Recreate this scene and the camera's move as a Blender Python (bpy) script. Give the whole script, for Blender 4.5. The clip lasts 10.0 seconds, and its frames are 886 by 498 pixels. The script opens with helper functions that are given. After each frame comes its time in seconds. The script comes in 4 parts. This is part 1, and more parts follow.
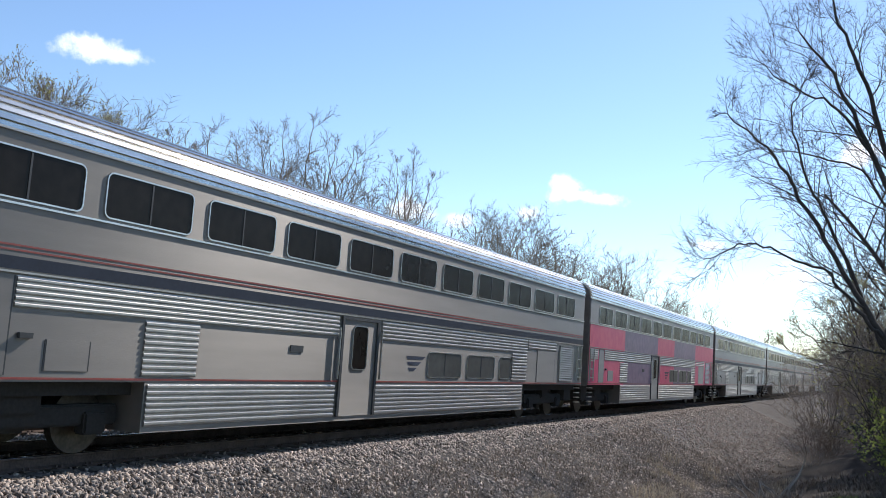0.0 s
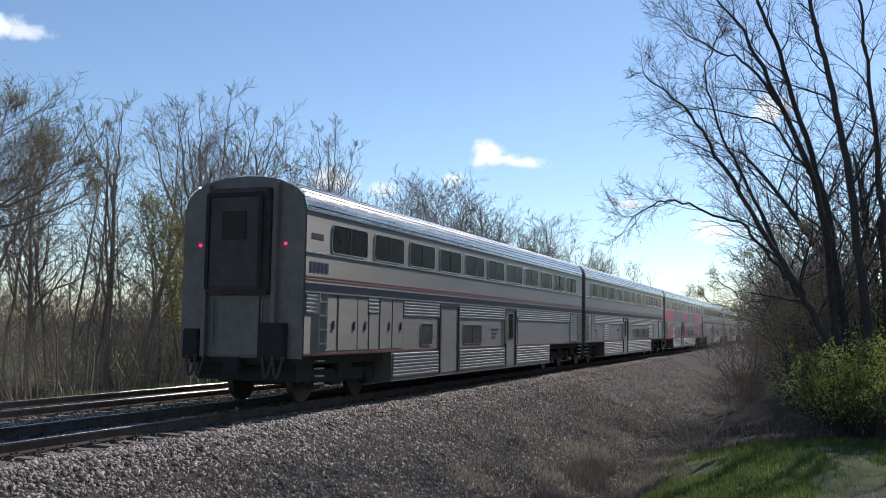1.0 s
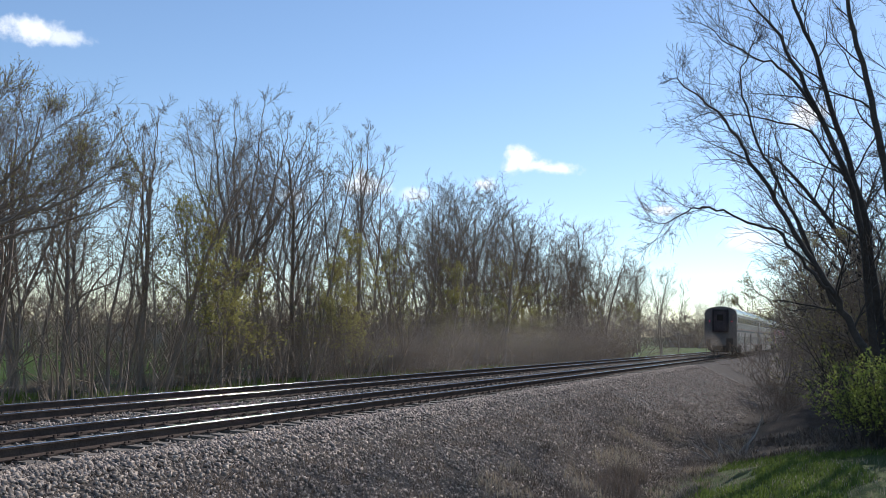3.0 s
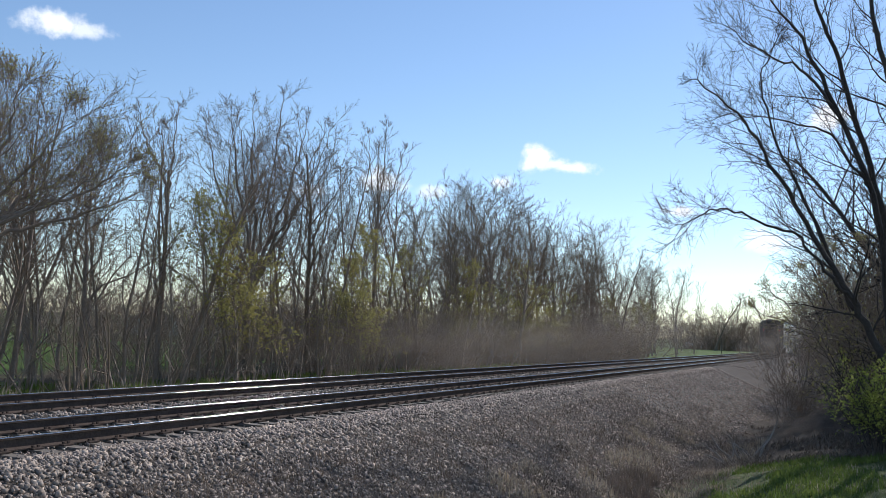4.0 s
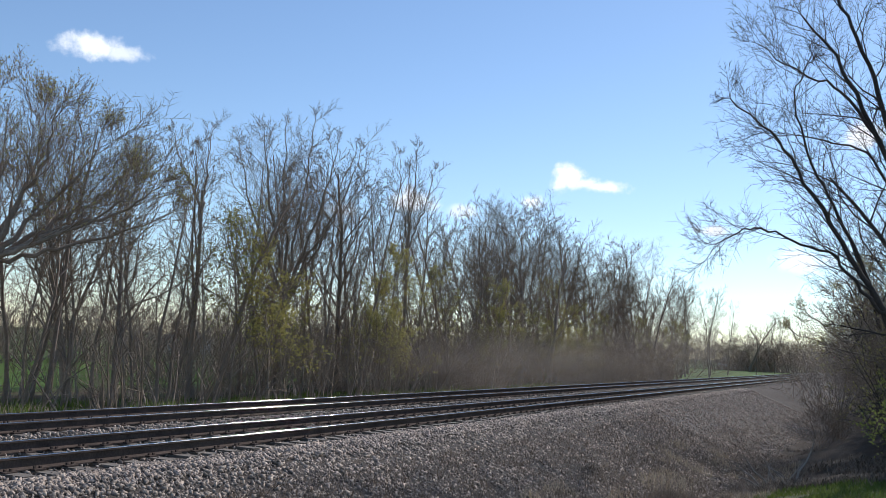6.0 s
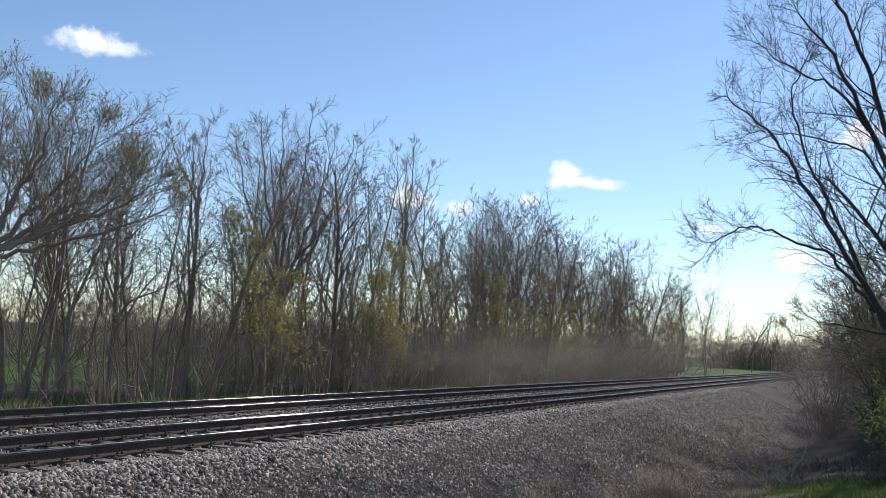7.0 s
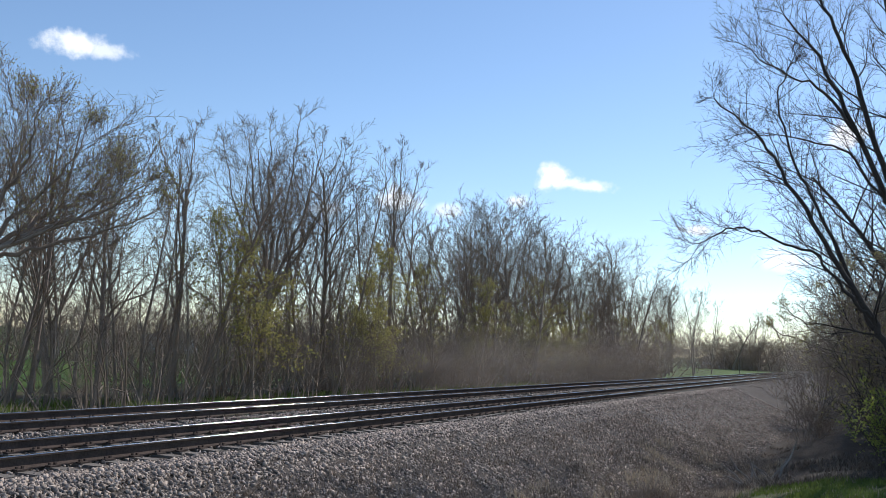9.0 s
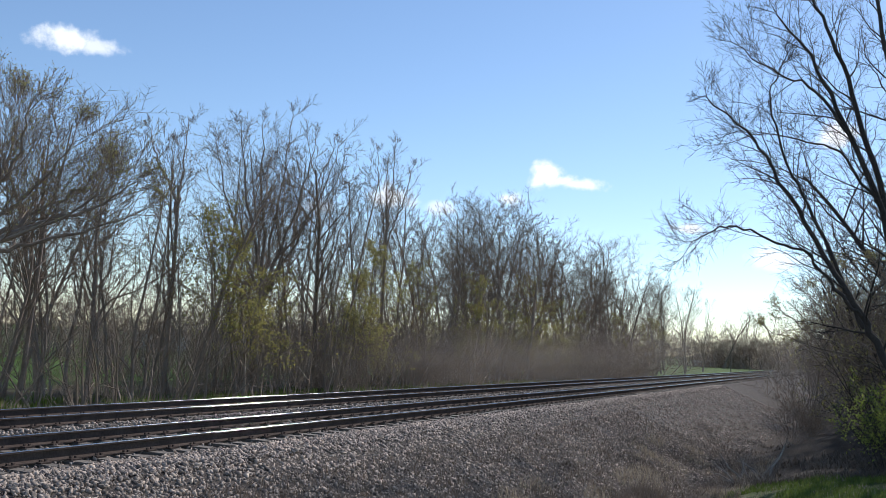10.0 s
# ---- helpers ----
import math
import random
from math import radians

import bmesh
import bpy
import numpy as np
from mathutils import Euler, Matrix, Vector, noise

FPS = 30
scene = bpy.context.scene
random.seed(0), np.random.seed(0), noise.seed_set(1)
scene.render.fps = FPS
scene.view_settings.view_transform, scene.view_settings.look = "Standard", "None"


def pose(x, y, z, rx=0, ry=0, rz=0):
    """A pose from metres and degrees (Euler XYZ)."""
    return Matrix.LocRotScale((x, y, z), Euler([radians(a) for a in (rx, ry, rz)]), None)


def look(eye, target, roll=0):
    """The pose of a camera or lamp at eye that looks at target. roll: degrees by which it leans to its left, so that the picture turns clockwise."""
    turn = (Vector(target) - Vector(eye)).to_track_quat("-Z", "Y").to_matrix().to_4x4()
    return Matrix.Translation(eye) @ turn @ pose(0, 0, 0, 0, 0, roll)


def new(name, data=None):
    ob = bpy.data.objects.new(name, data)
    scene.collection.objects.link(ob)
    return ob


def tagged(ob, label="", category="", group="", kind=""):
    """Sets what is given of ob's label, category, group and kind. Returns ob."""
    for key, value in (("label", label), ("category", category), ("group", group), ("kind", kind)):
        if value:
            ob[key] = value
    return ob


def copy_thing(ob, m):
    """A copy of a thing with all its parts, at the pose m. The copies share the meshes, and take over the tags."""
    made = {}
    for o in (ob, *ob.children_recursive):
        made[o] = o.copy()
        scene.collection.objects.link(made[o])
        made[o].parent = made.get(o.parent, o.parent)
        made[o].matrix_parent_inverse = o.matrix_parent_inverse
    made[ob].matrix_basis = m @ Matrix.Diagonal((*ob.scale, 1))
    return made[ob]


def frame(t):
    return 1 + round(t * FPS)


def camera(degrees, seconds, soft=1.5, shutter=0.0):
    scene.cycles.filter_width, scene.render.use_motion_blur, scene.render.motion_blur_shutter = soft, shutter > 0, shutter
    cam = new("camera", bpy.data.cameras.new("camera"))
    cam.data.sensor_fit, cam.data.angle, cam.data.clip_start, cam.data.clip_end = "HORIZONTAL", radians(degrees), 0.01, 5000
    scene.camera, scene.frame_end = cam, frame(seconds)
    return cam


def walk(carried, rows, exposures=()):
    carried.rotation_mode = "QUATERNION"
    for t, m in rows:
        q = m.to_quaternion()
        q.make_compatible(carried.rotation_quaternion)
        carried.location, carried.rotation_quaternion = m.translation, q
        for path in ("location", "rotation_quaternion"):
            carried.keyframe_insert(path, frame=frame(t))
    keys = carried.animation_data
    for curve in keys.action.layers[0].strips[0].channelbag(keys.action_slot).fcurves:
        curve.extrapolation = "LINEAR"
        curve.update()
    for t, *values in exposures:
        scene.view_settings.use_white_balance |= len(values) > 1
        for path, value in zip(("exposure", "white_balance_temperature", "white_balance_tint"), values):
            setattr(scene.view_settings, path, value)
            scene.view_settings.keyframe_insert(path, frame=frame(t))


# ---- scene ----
# World: z = 0 at the top of the rails, y along the track, the camera side is +x.
EYE = 1.727
cam = camera(51.9, 10.0, soft=0.65)
ROWS = [
    (0.0, 26.53, 6.69, -3.85), (0.1, 23.76, 6.76, -2.19), (0.2, 22.19, 6.77, -0.97), (0.3, 21.31, 6.70, -0.65),
    (0.4, 21.04, 6.33, -0.49), (0.5, 20.97, 5.98, -0.41), (0.6, 21.06, 5.46, -0.49), (0.7, 21.20, 5.22, -0.62),
    (0.8, 21.40, 5.02, -0.75), (1.0, 21.82, 4.86, -0.88), (1.5, 22.53, 4.65, -0.88), (2.0, 23.00, 4.75, -0.89),
    (2.5, 23.44, 5.16, -1.10), (4.0, 24.81, 4.97, -2.50), (4.5, 25.81, 5.23, -2.76), (5.0, 26.47, 5.75, -2.78),
    (5.5, 26.81, 6.15, -2.69), (7.0, 26.58, 5.93, -2.95), (7.5, 26.34, 5.97, -2.92), (8.0, 26.22, 6.03, -2.69),
    (8.5, 26.05, 6.12, -2.59), (9.0, 25.86, 6.09, -2.66), (9.5, 25.53, 6.00, -2.73), (10.0, 25.38, 5.96, -2.81),
]
EXPOSURES = [(0.0, 0.33, 6200, 11), (0.3, -0.05, 6200, 11), (0.5, -0.2, 6200, 11), (0.9, -0.16, 6200, 11), (1.5, -0.05, 6200, 11), (10.0, -0.03, 6200, 11)]
walk(cam, [(t, pose(0, 0, EYE, 0, 0, yaw) @ pose(0, 0, 0, pitch) @ pose(0, 0, 0, 0, roll) @ pose(0, 0, 0, 90)) for t, yaw, pitch, roll in ROWS], EXPOSURES)

# ---- sun and sky ----
SUN_UP, SUN_TURN = 36.0, 10.0          # elevation, and degrees from +y towards +x
sun = new("sun", bpy.data.lights.new("sun", "SUN"))
sun.data.energy, sun.data.angle, sun.data.color = 4.2, radians(0.6), (1.0, 0.94, 0.86)
su, st = radians(SUN_UP), radians(SUN_TURN)
SUN_DIR = Vector((math.cos(su) * math.sin(st), math.cos(su) * math.cos(st), math.sin(su)))
sun.matrix_world = look(SUN_DIR * 100, (0, 0, 0))

world = bpy.data.worlds.new("sky")
scene.world = world
world.use_nodes = True
wn, wl = world.node_tree.nodes, world.node_tree.links
wn.clear()


def wnode(kind, **sets):
    n = wn.new(kind)
    for k, v in sets.items():
        setattr(n, k, v)
    return n


def wmath(op, a, b=None, c=None):
    n = wnode("ShaderNodeMath", operation=op)
    for i, v in enumerate((a, b, c)):
        if v is None:
            continue
        if isinstance(v, (int, float)):
            n.inputs[i].default_value = v
        else:
            wl.new(v, n.inputs[i])
    return n.outputs[0]


def cloud_way(yaw, up):
    """A direction: degrees to the left of +y, and up."""
    a, e = radians(yaw), radians(up)
    return Vector((-math.sin(a) * math.cos(e), math.cos(a) * math.cos(e), math.sin(e)))


# small fair-weather clouds: yaw, elevation, half width, half height (degrees), strength
CLOUDS = [
    (48.9, 16.5, 1.9, 0.85, 0.95), (47.2, 16.2, 1.4, 0.6, 0.75), (18.9, 10.8, 1.2, 0.85, 1.3), (17.0, 10.3, 1.9, 0.42, 1.0), (18.1, 10.5, 1.2, 0.5, 1.0),
    (28.8, 9.1, 1.7, 0.8, 0.9), (21.3, 9.3, 0.9, 0.5, 0.9), (33.4, 8.2, 1.2, 0.5, 0.6), (25.7, 8.5, 1.1, 0.5, 0.6),
    (10.1, 7.7, 1.0, 0.38, 0.9), (1.7, 13.1, 1.2, 0.95, 1.0), (5.2, 6.0, 1.8, 0.8, 0.9),
]
sky = wnode("ShaderNodeTexSky", sky_type="NISHITA", sun_disc=False, sun_elevation=su, sun_rotation=st, altitude=1200.0, air_density=1.15, dust_density=0.2, ozone_density=2.6)
way = wnode("ShaderNodeTexCoord").outputs["Generated"]
fluff = wnode("ShaderNodeTexNoise")
fluff.inputs["Scale"].default_value, fluff.inputs["Detail"].default_value, fluff.inputs["Roughness"].default_value = 38.0, 5.0, 0.6
wl.new(way, fluff.inputs["Vector"])
cover = None
for yaw, up, wide, high, strength in CLOUDS:
    c = cloud_way(yaw, up)
    e1 = Vector((0, 0, 1)).cross(c).normalized()
    e2 = c.cross(e1)
    terms = []
    for axis, half in ((e1, wide), (e2, high)):
        dot = wnode("ShaderNodeVectorMath", operation="DOT_PRODUCT")
        wl.new(way, dot.inputs[0])
        dot.inputs[1].default_value = axis
        q = wmath("DIVIDE", dot.outputs["Value"], math.sin(radians(half)))
        terms.append(wmath("MULTIPLY", q, q))
    facing = wnode("ShaderNodeVectorMath", operation="DOT_PRODUCT")
    wl.new(way, facing.inputs[0])
    facing.inputs[1].default_value = c
    ahead = wmath("GREATER_THAN", facing.outputs["Value"], 0.5)
    reach = wmath("SQRT", wmath("ADD", terms[0], terms[1]))
    rough = wmath("MULTIPLY_ADD", fluff.outputs["Fac"], 2.2, -1.1)
    edge = wmath("SUBTRACT", wmath("SUBTRACT", 1.15, reach), rough)
    soft = wnode("ShaderNodeMapRange", interpolation_type="SMOOTHSTEP")
    wl.new(edge, soft.inputs["Value"])
    soft.inputs["From Min"].default_value, soft.inputs["From Max"].default_value = 0.0, 0.9
    one = wmath("MULTIPLY", wmath("MULTIPLY", soft.outputs["Result"], strength), ahead)
    cover = one if cover is None else wmath("MAXIMUM", cover, one)
cover = wmath("MINIMUM", cover, 1.0)
mix = wnode("ShaderNodeMix", data_type="RGBA")
wl.new(cover, mix.inputs["Factor"])
wl.new(sky.outputs["Color"], mix.inputs["A"])
mix.inputs["B"].default_value = (8.6, 8.8, 9.0, 1)
back = wnode("ShaderNodeBackground")
back.inputs["Strength"].default_value = 0.136
wl.new(mix.outputs["Result"], back.inputs["Color"])
wl.new(back.outputs[0], wnode("ShaderNodeOutputWorld").inputs["Surface"])


# ---- materials ----
def material(name, colour, rough=0.8, metal=0.0, vary=0.25, scale=3.0, fine=40.0, bump=0.0, bump_scale=None, colour2=None, spec=0.5, island=0.0, obj_vary=0.0, stretch=None, aniso=0.0, through_light=0.0):
    """A procedural surface: two scales of noise between two colours, rough variation, and relief."""
    m = bpy.data.materials.new(name)
    m.use_nodes = True
    nt = m.node_tree
    b = nt.nodes["Principled BSDF"]
    b.inputs["Roughness"].default_value, b.inputs["Metallic"].default_value = rough, metal
    b.inputs["Specular IOR Level"].default_value = spec
    b.inputs["Anisotropic"].default_value = aniso
    tc = nt.nodes.new("ShaderNodeTexCoord")
    src = tc.outputs["Object"]
    if stretch:
        mp = nt.nodes.new("ShaderNodeMapping")
        mp.inputs["Scale"].default_value = stretch
        nt.links.new(src, mp.inputs["Vector"])
        src = mp.outputs["Vector"]
    ns = []
    for sc in (scale, fine):
        n = nt.nodes.new("ShaderNodeTexNoise")
        n.inputs["Scale"].default_value, n.inputs["Detail"].default_value = sc, 4.0
        nt.links.new(src, n.inputs["Vector"])
        ns.append(n.outputs["Fac"])
    add = nt.nodes.new("ShaderNodeMath")
    add.operation = "ADD"
    nt.links.new(ns[0], add.inputs[0])
    nt.links.new(ns[1], add.inputs[1])
    fac = add.outputs[0]
    lo, hi = 0.72, 1.28
    if island or obj_vary:
        if island:
            g = nt.nodes.new("ShaderNodeNewGeometry").outputs["Random Per Island"]
        else:
            g = nt.nodes.new("ShaderNodeObjectInfo").outputs["Random"]
        ma = nt.nodes.new("ShaderNodeMath")
        ma.operation = "MULTIPLY_ADD"
        nt.links.new(g, ma.inputs[0])
        ma.inputs[1].default_value = island or obj_vary
        nt.links.new(fac, ma.inputs[2])
        fac = ma.outputs[0]
        hi += (island or obj_vary) * 0.9
    ramp = nt.nodes.new("ShaderNodeMapRange")
    nt.links.new(fac, ramp.inputs["Value"])
    ramp.inputs["From Min"].default_value, ramp.inputs["From Max"].default_value = lo, hi
    mx = nt.nodes.new("ShaderNodeMix")
    mx.data_type = "RGBA"
    nt.links.new(ramp.outputs["Result"], mx.inputs["Factor"])
    c2 = colour2 or tuple(c * (1 + vary) for c in colour)
    c1 = colour if colour2 else tuple(c * (1 - vary) for c in colour)
    mx.inputs["A"].default_value, mx.inputs["B"].default_value = (*c1, 1), (*c2, 1)
    nt.links.new(mx.outputs["Result"], b.inputs["Base Color"])
    rr = nt.nodes.new("ShaderNodeMapRange")
    nt.links.new(ns[0], rr.inputs["Value"])
    rr.inputs["To Min"].default_value, rr.inputs["To Max"].default_value = max(0.02, rough * 0.85), min(1, rough * 1.15)
    nt.links.new(rr.outputs["Result"], b.inputs["Roughness"])
    if bump:
        bp = nt.nodes.new("ShaderNodeBump")
        bp.inputs["Strength"].default_value, bp.inputs["Distance"].default_value = bump, 0.02
        bn = ns[1]
        if bump_scale:
            t = nt.nodes.new("ShaderNodeTexNoise")
            t.inputs["Scale"].default_value, t.inputs["Detail"].default_value = bump_scale, 5.0
            nt.links.new(src, t.inputs["Vector"])
            bn = t.outputs["Fac"]
        nt.links.new(bn, bp.inputs["Height"])
        nt.links.new(bp.outputs[0], b.inputs["Normal"])
    if through_light:
        tl = nt.nodes.new("ShaderNodeBsdfTranslucent")
        nt.links.new(mx.outputs["Result"], tl.inputs["Color"])
        ms = nt.nodes.new("ShaderNodeMixShader")
        ms.inputs["Fac"].default_value = through_light
        nt.links.new(b.outputs[0], ms.inputs[1])
        nt.links.new(tl.outputs[0], ms.inputs[2])
        nt.links.new(ms.outputs[0], nt.nodes["Material Output"].inputs["Surface"])
    return m


M = {}
M["steel"] = material("brushed_steel", (0.20, 0.18, 0.158), 0.46, 0.45, 0.12, 0.7, 4.0, 0.06, 120.0, stretch=(1, 0.10, 1), aniso=0.88)
M["flute"] = material("fluted_steel", (0.43, 0.395, 0.36), 0.36, 0.6, 0.10, 1.3, 9.0)
M["roof"] = material("roof_steel", (0.55, 0.54, 0.52), 0.22, 0.9, 0.12, 0.8, 7.0)
M["blue"] = material("blue_stripe", (0.024, 0.029, 0.045), 0.5, 0.0, 0.15, 2.0, 15.0, spec=0.25)
M["red"] = material("red_stripe", (0.29, 0.06, 0.045), 0.5, 0.0, 0.2, 2.0, 15.0)
M["pink"] = material("pink_wrap", (0.62, 0.06, 0.16), 0.4, 0.0, 0.2, 0.25, 3.0, colour2=(0.72, 0.13, 0.20))
M["purple"] = material("purple_wrap", (0.17, 0.12, 0.18), 0.4, 0.0, 0.2, 0.5, 4.0, colour2=(0.30, 0.20, 0.28))
M["glass"] = material("dark_window", (0.020, 0.015, 0.012), 0.25, 0.0, 0.3, 0.6, 5.0, spec=0.12)
M["rubber"] = material("black_gangway", (0.065, 0.048, 0.047), 0.8, 0.0, 0.4, 2.0, 20.0)
M["endgrey"] = material("dirty_end_steel", (0.16, 0.14, 0.122), 0.65, 0.1, 0.18, 0.8, 5.0)
M["under"] = material("underframe_black", (0.020, 0.018, 0.016), 0.85, 0.0, 0.4, 2.0, 20.0)
M["wheel"] = material("wheel_steel", (0.10, 0.085, 0.07), 0.5, 0.8, 0.3, 4.0, 20.0)
M["bright"] = material("bright_trim", (0.55, 0.54, 0.52), 0.3, 0.9, 0.05, 3.0, 20.0)
M["dark_trim"] = material("dark_seam", (0.05, 0.05, 0.05), 0.6, 0.2, 0.2, 3.0, 20.0)
M["ink"] = material("dark_lettering", (0.03, 0.035, 0.06), 0.5, 0.0, 0.1)
# the steel's grain runs along the car, so its highlights stretch upright
steel_nodes = M["steel"].node_tree
grain = steel_nodes.nodes.new("ShaderNodeCombineXYZ")
grain.inputs["Z"].default_value = 1.0
steel_nodes.links.new(grain.outputs[0], steel_nodes.nodes["Principled BSDF"].inputs["Tangent"])
M["lamp"] = bpy.data.materials.new("marker_light")
M["lamp"].use_nodes = True
lb = M["lamp"].node_tree.nodes["Principled BSDF"]
lb.inputs["Base Color"].default_value = (0.5, 0.01, 0.02, 1)
lb.inputs["Emission Color"].default_value, lb.inputs["Emission Strength"].default_value = (1, 0.02, 0.08, 1), 3.0
M["rust"] = material("rusty_rail", (0.095, 0.072, 0.06), 0.95, 0.0, 0.3, 3.0, 30.0, 0.2, 60.0, spec=0.03)
M["railhead"] = material("polished_railhead", (0.45, 0.45, 0.45), 0.13, 1.0, 0.08, 3.0, 30.0)
M["tie"] = material("weathered_tie", (0.17, 0.14, 0.112), 0.9, 0.0, 0.3, 3.0, 25.0, 0.4, 30.0, obj_vary=0.4)
M["ballast"] = material("ballast_bed", (0.040, 0.034, 0.031), 0.95, 0.0, 0.4, 0.5, 14.0, 0.9, 16.0, colour2=(0.115, 0.098, 0.088))
M["stone"] = material("ballast_stone", (0.075, 0.060, 0.049), 0.8, 0.0, 0.4, 0.35, 10.0, colour2=(0.60, 0.475, 0.375), island=0.9)
M["bark"] = material("grey_bark", (0.17, 0.13, 0.10), 0.95, 0.0, 0.3, 1.2, 14.0, colour2=(0.40, 0.32, 0.25), obj_vary=0.5)
M["twig"] = material("brown_twig", (0.15, 0.108, 0.078), 0.95, 0.0, 0.3, 0.6, 8.0, colour2=(0.33, 0.25, 0.18), obj_vary=0.5)
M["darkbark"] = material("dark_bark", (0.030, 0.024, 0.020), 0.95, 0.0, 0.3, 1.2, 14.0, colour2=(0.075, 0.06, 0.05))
M["bud"] = material("spring_bud", (0.28, 0.25, 0.08), 0.8, 0.0, 0.3, 0.6, 8.0, colour2=(0.50, 0.45, 0.17), island=0.5, through_light=0.5)
M["leaf"] = material("fresh_leaf", (0.17, 0.22, 0.035), 0.6, 0.0, 0.3, 0.6, 8.0, colour2=(0.46, 0.50, 0.12), island=0.5, through_light=0.6)
M["grass"] = material("spring_grass", (0.07, 0.115, 0.018), 0.85, 0.0, 0.3, 0.8, 8.0, colour2=(0.20, 0.25, 0.06), island=0.5, through_light=0.4)
M["straw"] = material("dry_grass", (0.26, 0.20, 0.13), 0.9, 0.0, 0.3, 0.8, 8.0, colour2=(0.58, 0.49, 0.36), island=0.5, through_light=0.3)
M["thatch"] = material("dead_thatch", (0.09, 0.068, 0.05), 0.9, 0.0, 0.3, 0.8, 8.0, colour2=(0.33, 0.265, 0.21), island=0.6, through_light=0.25)
M["stalk"] = material("dead_stalk", (0.08, 0.06, 0.044), 0.9, 0.0, 0.3, 0.8, 8.0, colour2=(0.24, 0.185, 0.135), island=0.6)
M["curtain"] = material("curtained_window", (0.10, 0.095, 0.085), 0.3, 0.0, 0.3, 0.6, 5.0, spec=0.2)
M["haze_twig"] = material("far_twigs", (0.12, 0.10, 0.085), 0.95, 0.0, 0.3, 0.2, 2.0, colour2=(0.25, 0.21, 0.17), island=0.5)


# ---- mesh helpers ----
def mesh_object(name, verts, faces, mat, parent=None, label="", smooth=False):
    me = bpy.data.meshes.new(name)
    me.from_pydata(verts, [], faces)
    me.materials.append(mat)
    if smooth:
        me.polygons.foreach_set("use_smooth", [True] * len(me.polygons))
    ob = new(name, me)
    ob.parent = parent
    return tagged(ob, label)


def part(name, bm, mat, parent=None, label="", smooth=False):
    me = bpy.data.meshes.new(name)
    bm.to_mesh(me)
    bm.free()
    me.materials.append(mat)
    if smooth:
        me.polygons.foreach_set("use_smooth", [True] * len(me.polygons))
    ob = new(name, me)
    ob.parent = parent
    return tagged(ob, label)


def boxes(*bs, bevel=0.0):
    """A bmesh of boxes (x0, x1, y0, y1, z0, z1)."""
    bm = bmesh.new()
    for x0, x1, y0, y1, z0, z1 in bs:
        r = bmesh.ops.create_cube(bm, size=1, matrix=Matrix.LocRotScale(((x0 + x1) / 2, (y0 + y1) / 2, (z0 + z1) / 2), None, (abs(x1 - x0), abs(y1 - y0), abs(z1 - z0))))
    if bevel:
        bmesh.ops.bevel(bm, geom=bm.edges[:], offset=bevel, segments=2, affect="EDGES")
    return bm


def thing(name, label, category, group="", kind=""):
    return tagged(new(name), label, category, group, kind)


def sweep(profile, y0, y1, closed=False):
    """A bmesh: a profile of (x, z) swept along y."""
    bm = bmesh.new()
    a = [bm.verts.new((x, y0, z)) for x, z in profile]
    b = [bm.verts.new((x, y1, z)) for x, z in profile]
    n = len(profile)
    for i in range(n if closed else n - 1):
        j = (i + 1) % n
        bm.faces.new((a[i], a[j], b[j], b[i]))
    if closed:
        bm.faces.new(a[::-1])
        bm.faces.new(b)
    bmesh.ops.recalc_face_normals(bm, faces=bm.faces[:])
    return bm

def tube(V, F, pts, radii, sides, point=False):
    """A tapered tube through the points; point: it ends in a tip."""
    start = len(V)
    prev = None
    last = len(pts) - 1
    for i, (p, r) in enumerate(zip(pts, radii)):
        if point and i == last:
            V.append(p.copy())
            break
        d = (pts[min(i + 1, len(pts) - 1)] - pts[max(i - 1, 0)]).normalized()
        if prev is None:
            a = d.orthogonal().normalized()
        else:
            a = (prev - d * prev.dot(d))
            a = a.normalized() if a.length > 1e-4 else d.orthogonal().normalized()
        prev = a
        b = d.cross(a)
        for k in range(sides):
            w = 2 * math.pi * k / sides
            V.append(p + (a * math.cos(w) + b * math.sin(w)) * r)
    for i in range(len(pts) - 1):
        for k in range(sides):
            q = start + i * sides
            if point and i == last - 1:
                F.append((q + k, q + (k + 1) % sides, q + sides))
                continue
            F.append((q + k, q + (k + 1) % sides, q + sides + (k + 1) % sides, q + sides + k))


# ---- ground ----
NEAR_RAIL, GAUGE, TRACKS = -10.52, 1.51, 3.77
CENTRE = NEAR_RAIL - GAUGE / 2
PROFILE = [(-5000, -1.4), (-60, -1.4), (-30, -1.15), (-20.5, -1.0), (-18.2, -0.75), (-17.1, -0.27), (-16.7, -0.23), (-9.55, -0.23),
           (-9.2, -0.28), (-8.0, -0.80), (-6.6, -1.35), (-5.0, -1.85), (-3.9, -2.0), (-3.1, -1.75), (-1.4, -1.3), (0.5, -1.1), (6, -0.9), (60, -0.8), (5000, -0.8)]


def step(a, b, v):
    u = min(1, max(0, (v - a) / (b - a)))
    return u * u * (3 - 2 * u)


